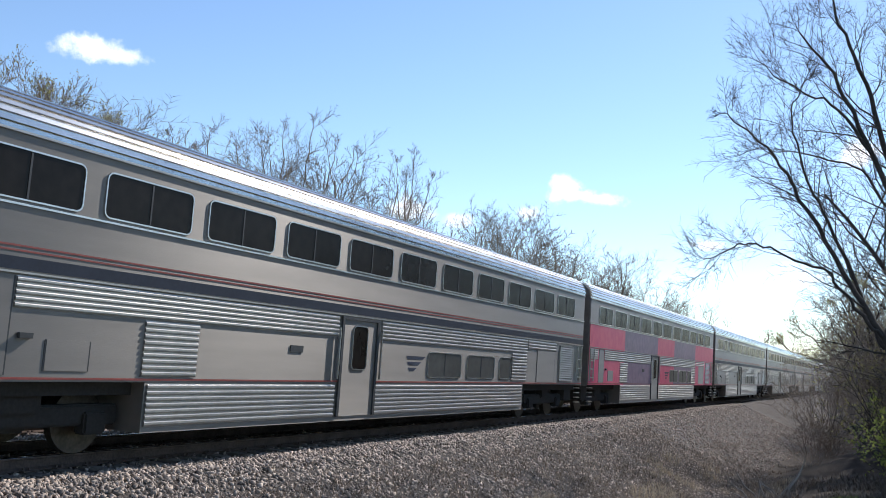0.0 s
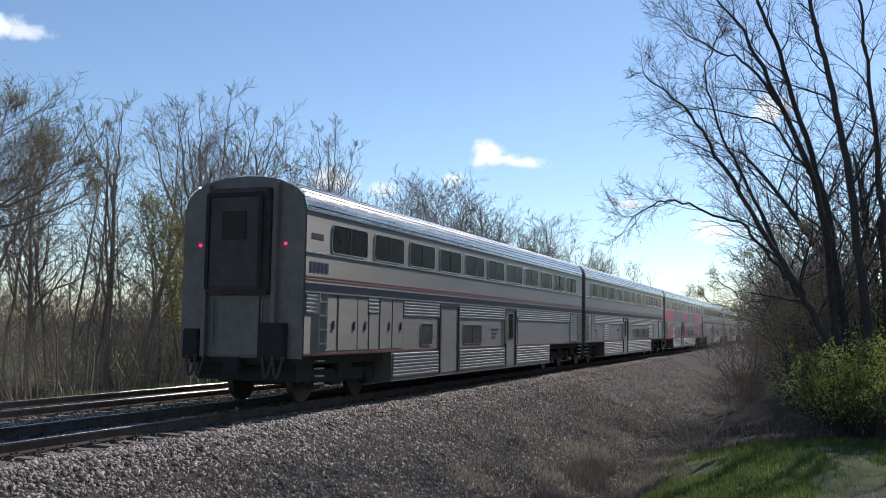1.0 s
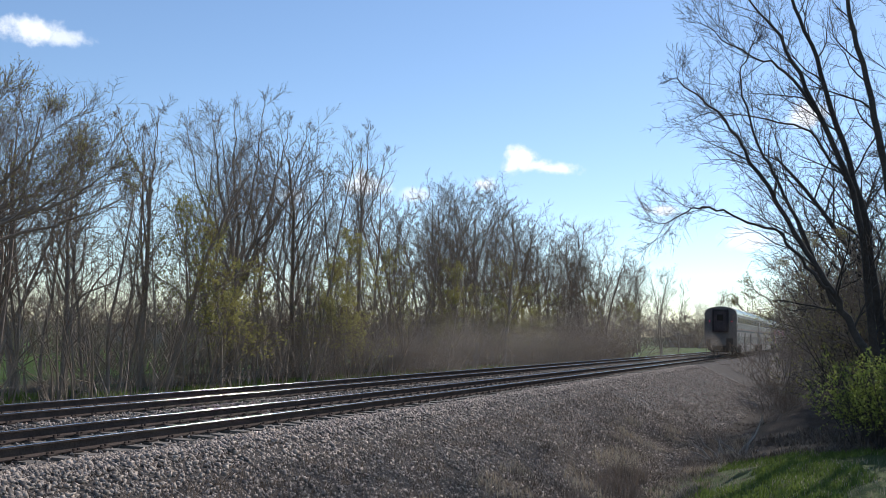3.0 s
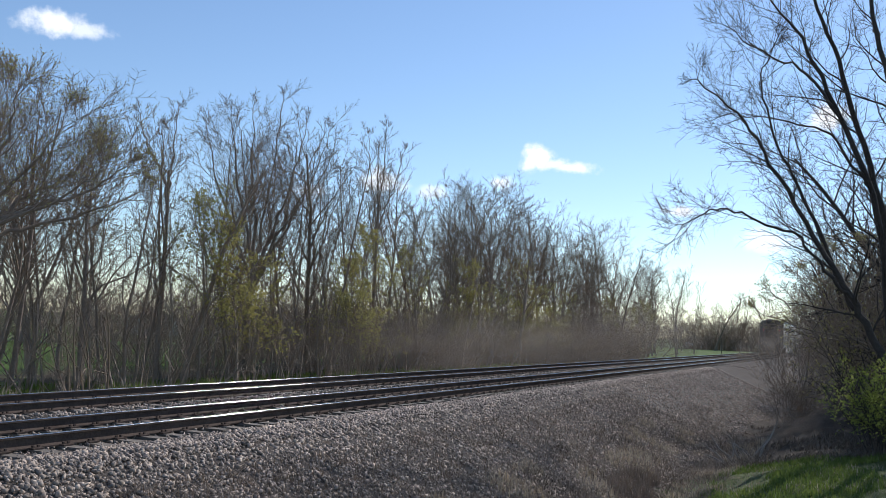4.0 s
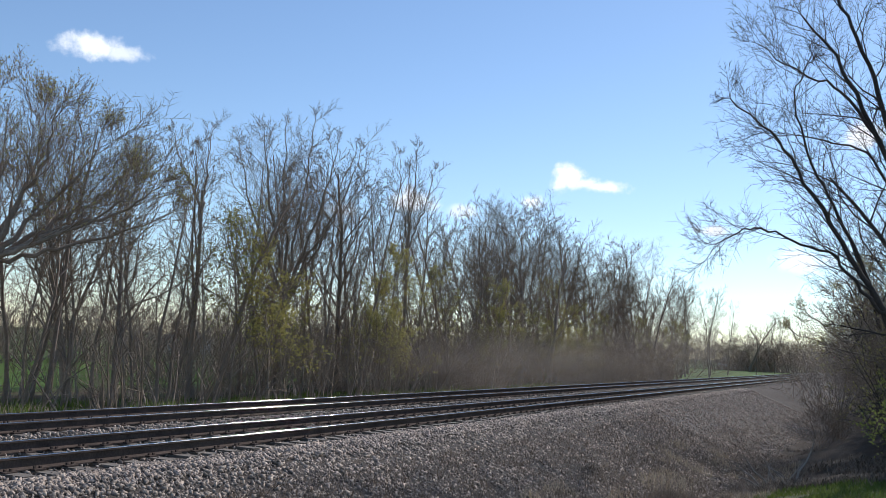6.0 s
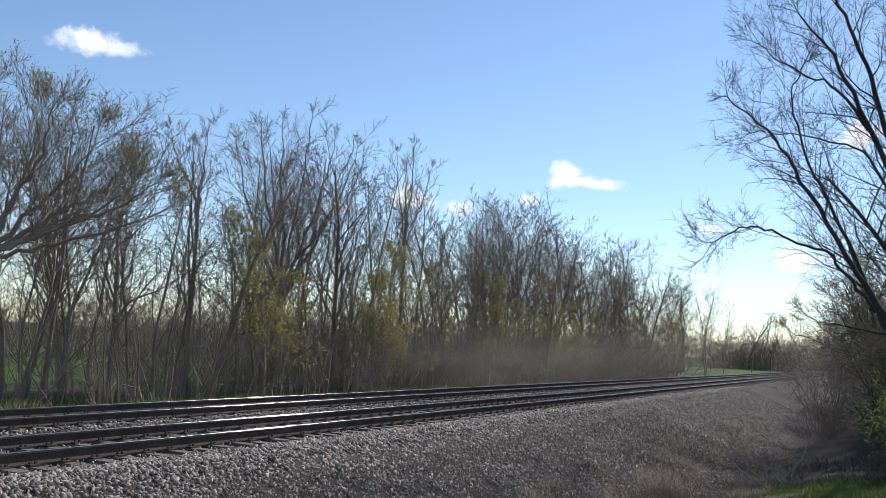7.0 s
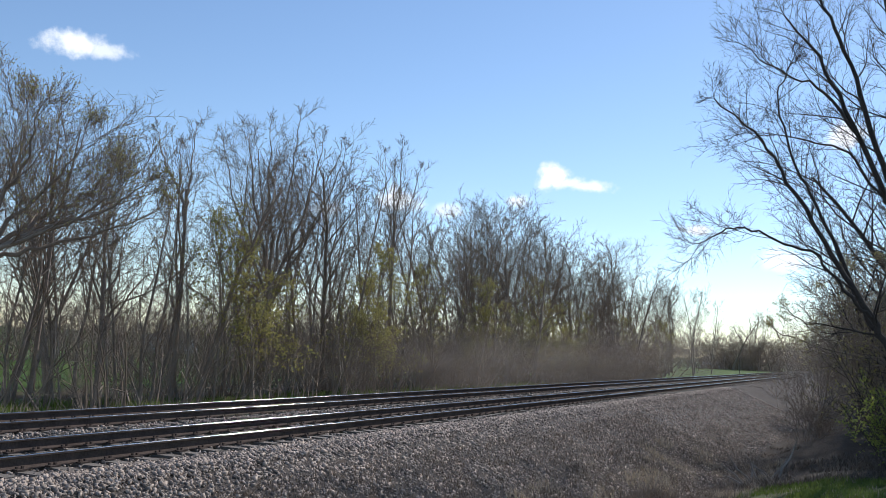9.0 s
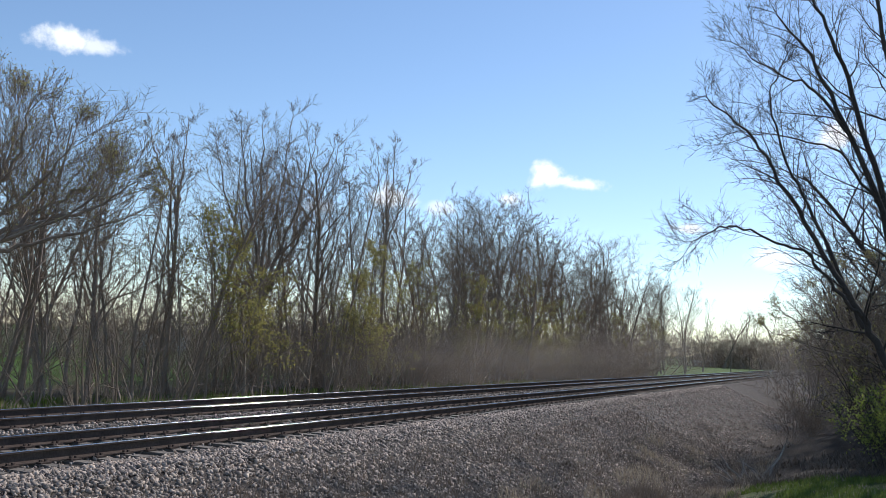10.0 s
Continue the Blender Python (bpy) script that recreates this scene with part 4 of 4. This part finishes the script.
def big_tree():
    t = thing("tree", "large bare dark tree with several leaning stems", "tree")
    g = Tree(31, (0, 8, 6), up=0.28, wobble=0.15, angle=(25, 55), ratio=0.5, steps=(9, 5, 3, 1), sides=(7, 4, 3, 3), thin=0.0065)
    STEMS = [
        (((1.0, 31.2, -1.4), (0.75, 31, 0.56), (0.29, 31, 2.1), (-0.5, 31, 3.55), (-1.4, 31, 5.2), (-2.7, 30.9, 7.5), (-3.5, 30.8, 8.9), (-5.0, 30.6, 10.4)), 0.15, 0.02, 20),
        (((-0.2, 31.4, 2.85), (-0.85, 31.6, 4.3), (-1.7, 31.6, 6.4), (-2.55, 31.6, 8.2), (-3.1, 31.6, 10.3), (-2.7, 31.6, 11.7)), 0.075, 0.015, 16),
        (((1.3, 32.1, -1.4), (1.1, 32, 0.5), (0.8, 32, 2.1), (0.54, 32, 5.8), (-0.8, 32, 9.5), (-1.85, 32, 11.9), (-3.0, 32, 13.5)), 0.17, 0.025, 22),
        (((1.5, 33.0, -1.4), (1.1, 33, 2.1), (0.7, 33, 5.7), (-0.1, 33, 9.0), (-0.95, 33, 11.9), (-1.7, 33, 14.0), (-2.2, 33, 15.5)), 0.15, 0.025, 20),
        (((1.8, 30.7, -1.4), (1.67, 30.5, 0.6), (1.58, 30.5, 3.5), (1.2, 30.5, 7.0), (0.75, 30.5, 9.7), (0.2, 30.5, 12.5), (-0.1, 30.4, 14.5)), 0.19, 0.03, 20),
        (((2.5, 32.6, -1.4), (2.35, 32.5, 3.6), (2.25, 32.5, 6.9), (2.0, 32.5, 10.7), (1.7, 32.5, 13.8)), 0.14, 0.03, 14),
        (((-0.3, 30.9, 3.2), (-0.83, 30.6, 3.8), (-1.8, 30.5, 5.06), (-3.0, 30.5, 5.6), (-4.2, 30.4, 6.0), (-4.8, 30.3, 5.75), (-5.5, 30.2, 5.4)), 0.06, 0.012, 12),
        (((0.3, 32, 6.6), (-0.1, 32, 7.3), (-1.0, 32, 8.6), (-2.2, 31.9, 9.1), (-3.9, 31.8, 9.4)), 0.06, 0.012, 12),
        (((-0.5, 32, 8.8), (-1.66, 32, 10.7), (-2.9, 32, 11.4), (-4.4, 32, 12.7)), 0.06, 0.012, 11),
    ]
    for points, r0, r1, boughs in STEMS:
        limb(g, points, r0, r1, boughs, 2.6, 0.04)
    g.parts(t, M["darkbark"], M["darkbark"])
    return t


big_tree()


# ---- the trees that stand out of the wood ----
def forked_tree(label, seed, x, way, fork, radius, limbs, boughs, length, counts=(0, 7, 6), leaf=None, up=0.4):
    """A tree whose trunk parts into limbs: each limb's end to the side, to the back, and up. way: its direction, which it faces."""
    t = thing("tree", label, "tree", "trees of the wood")
    g = Tree(seed, counts, up=up, wobble=0.15, angle=(22, 52), ratio=0.48, steps=(8, 4, 2, 1), sides=(6, 4, 3, 3), thin=0.0075)
    trunk = spline([(0, 0, -0.3), (g.r.gauss(0, 0.1), 0, fork * 0.5), (0, 0, fork)], 4)
    tube(*g.wood, trunk, [radius * (1.45 if i == 0 else 1.0 - 0.35 * i / len(trunk)) for i in range(len(trunk))], 8)
    for dx, dy, z in limbs:
        low = fork * g.r.uniform(0.82, 1.0)
        rise = z - low
        limb(g, [(0, 0, low), (dx * 0.30, dy * 0.30, low + rise * 0.28), (dx * 0.72, dy * 0.72, low + rise * 0.62), (dx, dy, z)], radius * g.r.uniform(0.4, 0.58) * (1.15 if len(limbs) < 5 else 0.9), 0.014, boughs, length, 0.05)
    g.parts(t, M["bark"], M["twig"], leaf, 0.05, 0.8, 1)
    y = -x / math.tan(radians(way))
    t.matrix_basis = pose(x, y, ground_z(x, y), 0, 0, way)
    return t


forked_tree("broad tree with fanned limbs and olive-brown spring buds", 81, -22.0, 53.4, 4.6, 0.2, [(-3.5, 0.5, 8.0), (-1.6, -1.5, 8.7), (-0.2, 0.4, 9.1), (1.2, 1.2, 8.8), (1.4, -1.4, 8.4), (2.6, -0.4, 8.0), (3.5, 0.8, 7.4), (4.3, -0.6, 6.8), (4.8, 0.6, 6.2), (3.4, -1.6, 6.4), (-4.6, -0.8, 6.8)], 11, 2.2, (0, 8, 7), M["bud"], 0.75)
forked_tree("slender bare tree forked high into two crooked limbs", 82, -28.0, 41.9, 9.4, 0.10, [(-1.5, 0.1, 12.0), (0.2, 0.3, 12.4), (-0.4, -0.5, 11.2)], 8, 1.3)
forked_tree("tall bare tree with many diverging stems", 83, -27.0, 36.5, 5.2, 0.22, [(-2.7, 0.2, 12.3), (-1.5, -0.5, 12.8), (-0.5, 0.6, 13.6), (0.9, -0.4, 13.8), (2.2, 0.4, 13.0), (3.3, -0.3, 12.4), (2.7, 0.8, 11.0)], 10, 2.0)
forked_tree("bare tree with a candelabra of upright branches", 84, -27.0, 29.0, 10.2, 0.12, [(-0.8, 0.1, 14.4), (0.3, 0.3, 15.0), (1.4, -0.2, 13.6), (-0.2, -0.6, 13.4)], 9, 1.5, up=0.6)
brush = thing("brush", "dense brown tangle of bare bank brush", "shrub", "bank brush")
gb = Tree(35, (9, 7, 5), up=0.25, wobble=0.22, angle=(28, 65), ratio=0.44, first=0.12, steps=(5, 3, 2, 1), sides=(4, 3, 3, 3), thin=0.011)
for _ in range(9):
    p = Vector((gb.r.gauss(0, 0.6), gb.r.gauss(0, 0.6), -0.1))
    gb.grow(p, Vector((p.x * 0.3 + gb.r.gauss(0, 0.2), p.y * 0.3 + gb.r.gauss(0, 0.2), 1)), gb.r.uniform(3.2, 5.2), 0.045)
gb.parts(brush, M["bark"], M["twig"], M["bud"], 0.04, 0.12, 1)
brush.matrix_basis = pose(1.6, 41, ground_z(1.6, 41))
for x, y, s, turn in ((1.0, 39, 1.35, 50), (2.4, 37.5, 1.4, 140), (1.2, 46, 1.2, 90), (0.4, 52, 1.1, 150), (-0.2, 58, 1.1, 10), (-0.8, 66, 1.1, 200), (2.4, 44, 1.4, 310), (1.8, 50, 1.5, 70), (1.2, 58, 1.6, 130), (0.4, 68, 1.6, 20), (4.2, 43, 1.7, 220), (-2.2, 78, 1.0, 240), (-2.8, 92, 1.1, 300), (-0.6, 84, 1.8, 60), (-3.6, 110, 1.2, 190)):
    x += 0.9
    c = copy_thing(brush, pose(x, y, ground_z(x, y) - 0.05, 0, 0, turn))
    c.scale = (s, s, s)
# low dark growth in the hollow behind the ditch
for x, y, s, turn in ((-2.6, 46, 0.20, 200), (-3.1, 50, 0.26, 260), (-3.5, 55, 0.30, 320), (-4.0, 62, 0.34, 30), (0.3, 40, 0.3, 170)):
    c = copy_thing(brush, pose(x, y, ground_z(x, y) - 0.05, 0, 0, turn))
    c.scale = (s * 1.5, s * 1.5, s)
KINDS.append(thing("tree", "second dark bare tree behind the bushes", "tree"))
used.append(False)
g2 = Tree(33, (18, 8, 7), first=0.25, up=0.4, angle=(30, 58), ratio=0.46, wobble=0.2)
g2.grow(Vector((0, 0, -0.2)), Vector((-0.1, 0, 1)), 9.0, 0.13)
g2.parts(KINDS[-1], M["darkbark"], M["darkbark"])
for x, y, h, w in ((2.6, 40, 14, 1.1), (5.0, 34, 16, 1.1), (0.2, 50, 11, 1.1), (-1.2, 60, 10, 1.2), (1.0, 44, 14, 1.0), (3.5, 47, 15, 1.2), (0.6, 58, 13, 1.2), (-1.5, 74, 11, 1.3)):
    plant(9, x, y, h, w, 90 * x)


# ---- leafy bushes ----
def bush(seed, stems, high, wide, leaf, size, per, label, keep=1.0):
    t = thing("bush", label, "bush", "bushes beside the ditch")
    g = Tree(seed, (8, 5), up=0.3, wobble=0.2, angle=(30, 65), ratio=0.42, first=0.25, steps=(5, 3, 2))
    for _ in range(stems):
        p = Vector((g.r.gauss(0, wide * 0.25), g.r.gauss(0, wide * 0.25), -0.1))
        g.grow(p, Vector((p.x * 0.8 / wide + g.r.gauss(0, 0.28), p.y * 0.8 / wide + g.r.gauss(0, 0.28), 1)), high * g.r.uniform(0.6, 1.0), 0.018)
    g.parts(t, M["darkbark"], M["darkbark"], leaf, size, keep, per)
    return t


green = bush(41, 30, 2.7, 1.6, M["leaf"], 0.06, 2, "leafy bush in fresh yellow-green spring leaf")
green.matrix_basis = pose(1.1, 27.0, ground_z(1.1, 27.0))
for x, y, s, turn in ((2.2, 26.0, 0.95, 80), (1.8, 28.6, 1.05, 200), (3.4, 27.0, 1.1, 140), (0.7, 29.0, 0.7, 300)):
    c = copy_thing(green, pose(x, y, ground_z(x, y), 0, 0, turn))
    c.scale = (s, s, s)
pale = bush(42, 20, 3.4, 2.2, M["bud"], 0.05, 1, "twiggy shrub with pale opening buds", 0.8)
pale.matrix_basis = pose(2.6, 35.0, ground_z(2.6, 35.0))
pale.scale = (1.4, 1.4, 1.6)
for x, y, s, turn in ((2.4, 34.0, 1.25, 100), (1.9, 42.0, 1.5, 220), (3.2, 33.5, 1.5, 40), (1.6, 38.0, 1.4, 300)):
    c = copy_thing(pale, pose(x, y, ground_z(x, y), 0, 0, turn))
    c.scale = (s, s, s)


arched = forked_tree("small tree arching over the ditch with pale opening buds", 85, 1.3, -2.1, 2.6, 0.09, [(-3.2, 0.2, 5.3), (-4.3, -0.3, 4.6), (-4.9, 0.2, 3.9), (-2.4, 0.6, 6.0), (-3.6, -0.6, 3.4), (-1.2, 0.3, 6.4)], 8, 1.3, (0, 6, 5), M["bud"], 0.25)
tagged(arched, group="bushes beside the ditch")


# ---- grass, weeds and sticks ----
def blades(name, count, region, high, mat, seed, label, lean=0.5, width=0.012):
    r = random.Random(seed)
    V, F = [], []
    for _ in range(count):
        x, y = region(r)
        z = ground_z(x, y) - 0.02
        h = high * r.uniform(0.35, 1.25)
        a = r.uniform(0, 6.28)
        dx, dy = math.cos(a), math.sin(a)
        l = h * r.uniform(0, lean)
        i = len(V)
        w = width * r.uniform(0.6, 1.4)
        V += [(x - dy * w, y + dx * w, z), (x + dy * w, y - dx * w, z), (x + dx * l * 0.4 - dy * w * 0.7, y + dy * l * 0.4 + dx * w * 0.7, z + h * 0.6),
              (x + dx * l * 0.4 + dy * w * 0.7, y + dy * l * 0.4 - dx * w * 0.7, z + h * 0.6), (x + dx * l, y + dy * l, z + h)]
        F += [(i, i + 1, i + 3, i + 2), (i + 2, i + 3, i + 4)]
    ob = mesh_object(name, V, F, mat)
    return tagged(ob, label, name.replace("_", " "), kind="stuff")


def clumped(x0, x1, y0, y1, scale, cut):
    def pick(r):
        for _ in range(40):
            x, y = r.uniform(x0, x1), y0 + (y1 - y0) * r.random() ** 1.4
            if noise.noise((x * scale, y * scale, 5)) > cut:
                return x, y
        return x, y
    return pick


blades("grass", 34000, clumped(-3.4, 3.2, 13, 26.3, 0.6, -0.22), 0.13, M["grass"], 51, "short bright green spring grass", 0.8)
blades("dry_grass", 8000, clumped(-7.0, -3.0, 12, 34, 0.8, 0.10), 0.20, M["straw"], 52, "dead straw-coloured grass tufts", 1.4, 0.008)
blades("dry_grass", 7000, clumped(-4.2, 2.5, 11, 28, 0.9, 0.0), 0.12, M["straw"], 57, "dead blades among the green grass", 1.2, 0.006)
blades("dry_grass", 34000, clumped(-8.6, -3.0, 9, 36, 0.7, -0.45), 0.14, M["thatch"], 56, "matted grey-brown dead grass on the slope", 2.2, 0.008)
blades("dry_grass", 2600, clumped(-5.6, -4.0, 17, 25, 0.9, 0.15), 0.34, M["thatch"], 53, "tall dead weeds", 0.9, 0.006)
blades("dead_stalks", 5200, clumped(-7.2, -3.0, 18, 42, 0.55, 0.1), 0.17, M["stalk"], 58, "dark brown dead stalks on the eroded slope", 2.4, 0.007)
blades("dead_stalks", 3200, clumped(-3.6, 0.6, 26.2, 33, 0.7, -0.1), 0.22, M["stalk"], 59, "dark dead litter in the ditch", 1.8, 0.010)
blades("grass", 9000, clumped(-27, -20.5, 10, 70, 0.5, 0.0), 0.35, M["grass"], 54, "green grass along the foot of the wood", 0.7, 0.02)
blades("dry_grass", 5000, clumped(-23.5, -19.6, 10, 80, 0.5, -0.1), 0.4, M["straw"], 55, "dead weeds beside the far track", 0.8, 0.014)

M["stick"] = material("bleached_stick", (0.22, 0.19, 0.16), 0.9, 0.0, 0.3, 2.0, 20.0, colour2=(0.42, 0.37, 0.31))
rs = random.Random(61)
for k in range(9):
    V, F = [], []
    a = rs.uniform(0, 6.28)
    ln = rs.uniform(0.7, 1.6)
    d = Vector((math.cos(a), math.sin(a) * 0.5, rs.uniform(0.35, 1.3))).normalized()
    x, y = -3.3 + rs.uniform(-0.5, 0.7), 29.0 + rs.uniform(-0.8, 0.8)
    p = Vector((x, y, ground_z(x, y) - 0.05))
    pts = [p + d * ln * i / 4 + Vector([rs.gauss(0, 0.03) for _ in range(3)]) for i in range(5)]
    tube(V, F, pts, [0.035, 0.03, 0.026, 0.02, 0.008], 5)
    st_ob = mesh_object("dead_stick", V, F, M["stick"])
    tagged(st_ob, "bleached broken stick lying in the ditch", "stick", "dead sticks")


# ---- far buildings, vehicles and posts ----
M["white"] = material("white_siding", (0.62, 0.62, 0.60), 0.7, 0.0, 0.1, 1.0, 9.0)
M["shingle"] = material("grey_shingle", (0.16, 0.15, 0.15), 0.9, 0.0, 0.2, 1.0, 9.0)


def house(x, y, wide, deep, high, turn):
    h = thing("house", "small white house with a grey gable roof", "house", "far houses")
    h.matrix_basis = pose(x, y, ground_z(x, y), 0, 0, turn)
    part("wall", boxes((-wide / 2, wide / 2, -deep / 2, deep / 2, -0.1, high)), M["white"], h, "white clapboard walls")
    bm = sweep([(-wide / 2 - 0.3, high), (0, high + wide * 0.2), (wide / 2 + 0.3, high)], -deep / 2 - 0.3, deep / 2 + 0.3, True)
    part("roof", bm, M["shingle"], h, "grey shingle roof")
    for k in (-1, 1):
        part("window", boxes((wide * 0.22 * k - 0.5, wide * 0.22 * k + 0.5, -deep / 2 - 0.04, -deep / 2 - 0.01, 1.0, 2.2)), M["glass"], h)
    return h


house(-47, 300, 9, 7, 2.0, 75)
house(-38, 305, 8, 7, 1.9, 85)
house(-104, 115, 7, 6, 2.4, 60)
house(-120, 80, 8, 6, 2.4, 60)
for x, y in ((-26.1, 195), (-24.5, 212)):
    ps = thing("field_post", "thin dark wooden post at the field's edge", "post", "field posts")
    ps.matrix_basis = pose(x, y, ground_z(x, y))
    part("post", boxes((-0.09, 0.09, -0.09, 0.09, -0.3, 3.2), bevel=0.02), M["tie"], ps)


# ---- dust raised by the train ----
def dust_material():
    m = bpy.data.materials.new("hanging_dust")
    m.use_nodes = True
    nt = m.node_tree
    N, L = nt.nodes, nt.links
    N.remove(N["Principled BSDF"])
    tc = N.new("ShaderNodeTexCoord").outputs["Object"]
    sep = N.new("ShaderNodeSeparateXYZ")
    L.new(tc, sep.inputs[0])

    def calc(op, a, b, c=None):
        n = N.new("ShaderNodeMath")
        n.operation = op
        for i, v in enumerate((a, b, c)):
            if v is None:
                continue
            if isinstance(v, (int, float)):
                n.inputs[i].default_value = v
            else:
                L.new(v, n.inputs[i])
        return n.outputs[0]
    reach = calc("ADD", calc("MULTIPLY", sep.outputs["Y"], sep.outputs["Y"]), calc("MULTIPLY", sep.outputs["Z"], sep.outputs["Z"]))
    body = calc("MAXIMUM", calc("SUBTRACT", 1.0, reach), 0.0)
    body = calc("POWER", body, 1.6)
    puff = N.new("ShaderNodeTexNoise")
    puff.inputs["Scale"].default_value, puff.inputs["Detail"].default_value = 2.2, 4.0
    L.new(tc, puff.inputs["Vector"])
    dens = calc("MULTIPLY", body, calc("MULTIPLY_ADD", puff.outputs["Fac"], 0.62, -0.06))
    d = N.new("ShaderNodeBsdfDiffuse")
    d.inputs["Color"].default_value = (0.44, 0.385, 0.33, 1)
    lit = N.new("ShaderNodeCombineXYZ")
    for i in range(3):
        lit.inputs[i].default_value = SUN_DIR[i]
    L.new(lit.outputs[0], d.inputs["Normal"])
    mixed = N.new("ShaderNodeMixShader")
    L.new(dens, mixed.inputs["Fac"])
    L.new(N.new("ShaderNodeBsdfTransparent").outputs[0], mixed.inputs[1])
    L.new(d.outputs[0], mixed.inputs[2])
    L.new(mixed.outputs[0], N["Material Output"].inputs["Surface"])
    return m


M["dust"] = dust_material()
dust_bm = bmesh.new()
bmesh.ops.create_icosphere(dust_bm, subdivisions=3, radius=1.0)
dust_mesh = bpy.data.meshes.new("dust_cloud")
dust_bm.to_mesh(dust_mesh)
dust_bm.free()
dust_mesh.materials.append(M["dust"])
trail = []
for back, up, a, b, c in ((19, 0.8, 1.7, 16, 1.9),):
    ob = new("dust_cloud", dust_mesh)
    ob.scale = (a, b, c)
    tagged(ob, "tan dust whirled up by the last car", "dust", "dust clouds", "stuff")
    trail.append((ob, back, up))
# centre x, y, z and half sizes of each drifting puff
for x, y, z, a, b, c in ((-18.6, 52, 0.8, 0.8, 26, 2.6), (-18.8, 92, 1.4, 0.9, 42, 4.0), (-9.0, 124, 1.4, 0.7, 52, 4.0), (-9.8, 190, 2.0, 1.0, 60, 5.5)):
    ob = new("dust_cloud", dust_mesh)
    ob.matrix_basis = pose(x, y, z) @ Matrix.Diagonal((a, b, c, 1))
    tagged(ob, "thin tan dust hanging over the ballast", "dust", "dust clouds", "stuff")


# ---- motion of the train ----
def motions():
    for i, car in enumerate(cars):
        walk(car, [(t, pose(CENTRE, s + LONG * i, 0)) for t, s in TAIL])
    for ob, back, up in trail:
        walk(ob, [(t, pose(CENTRE, s - back, up)) for t, s in TAIL])


motions()
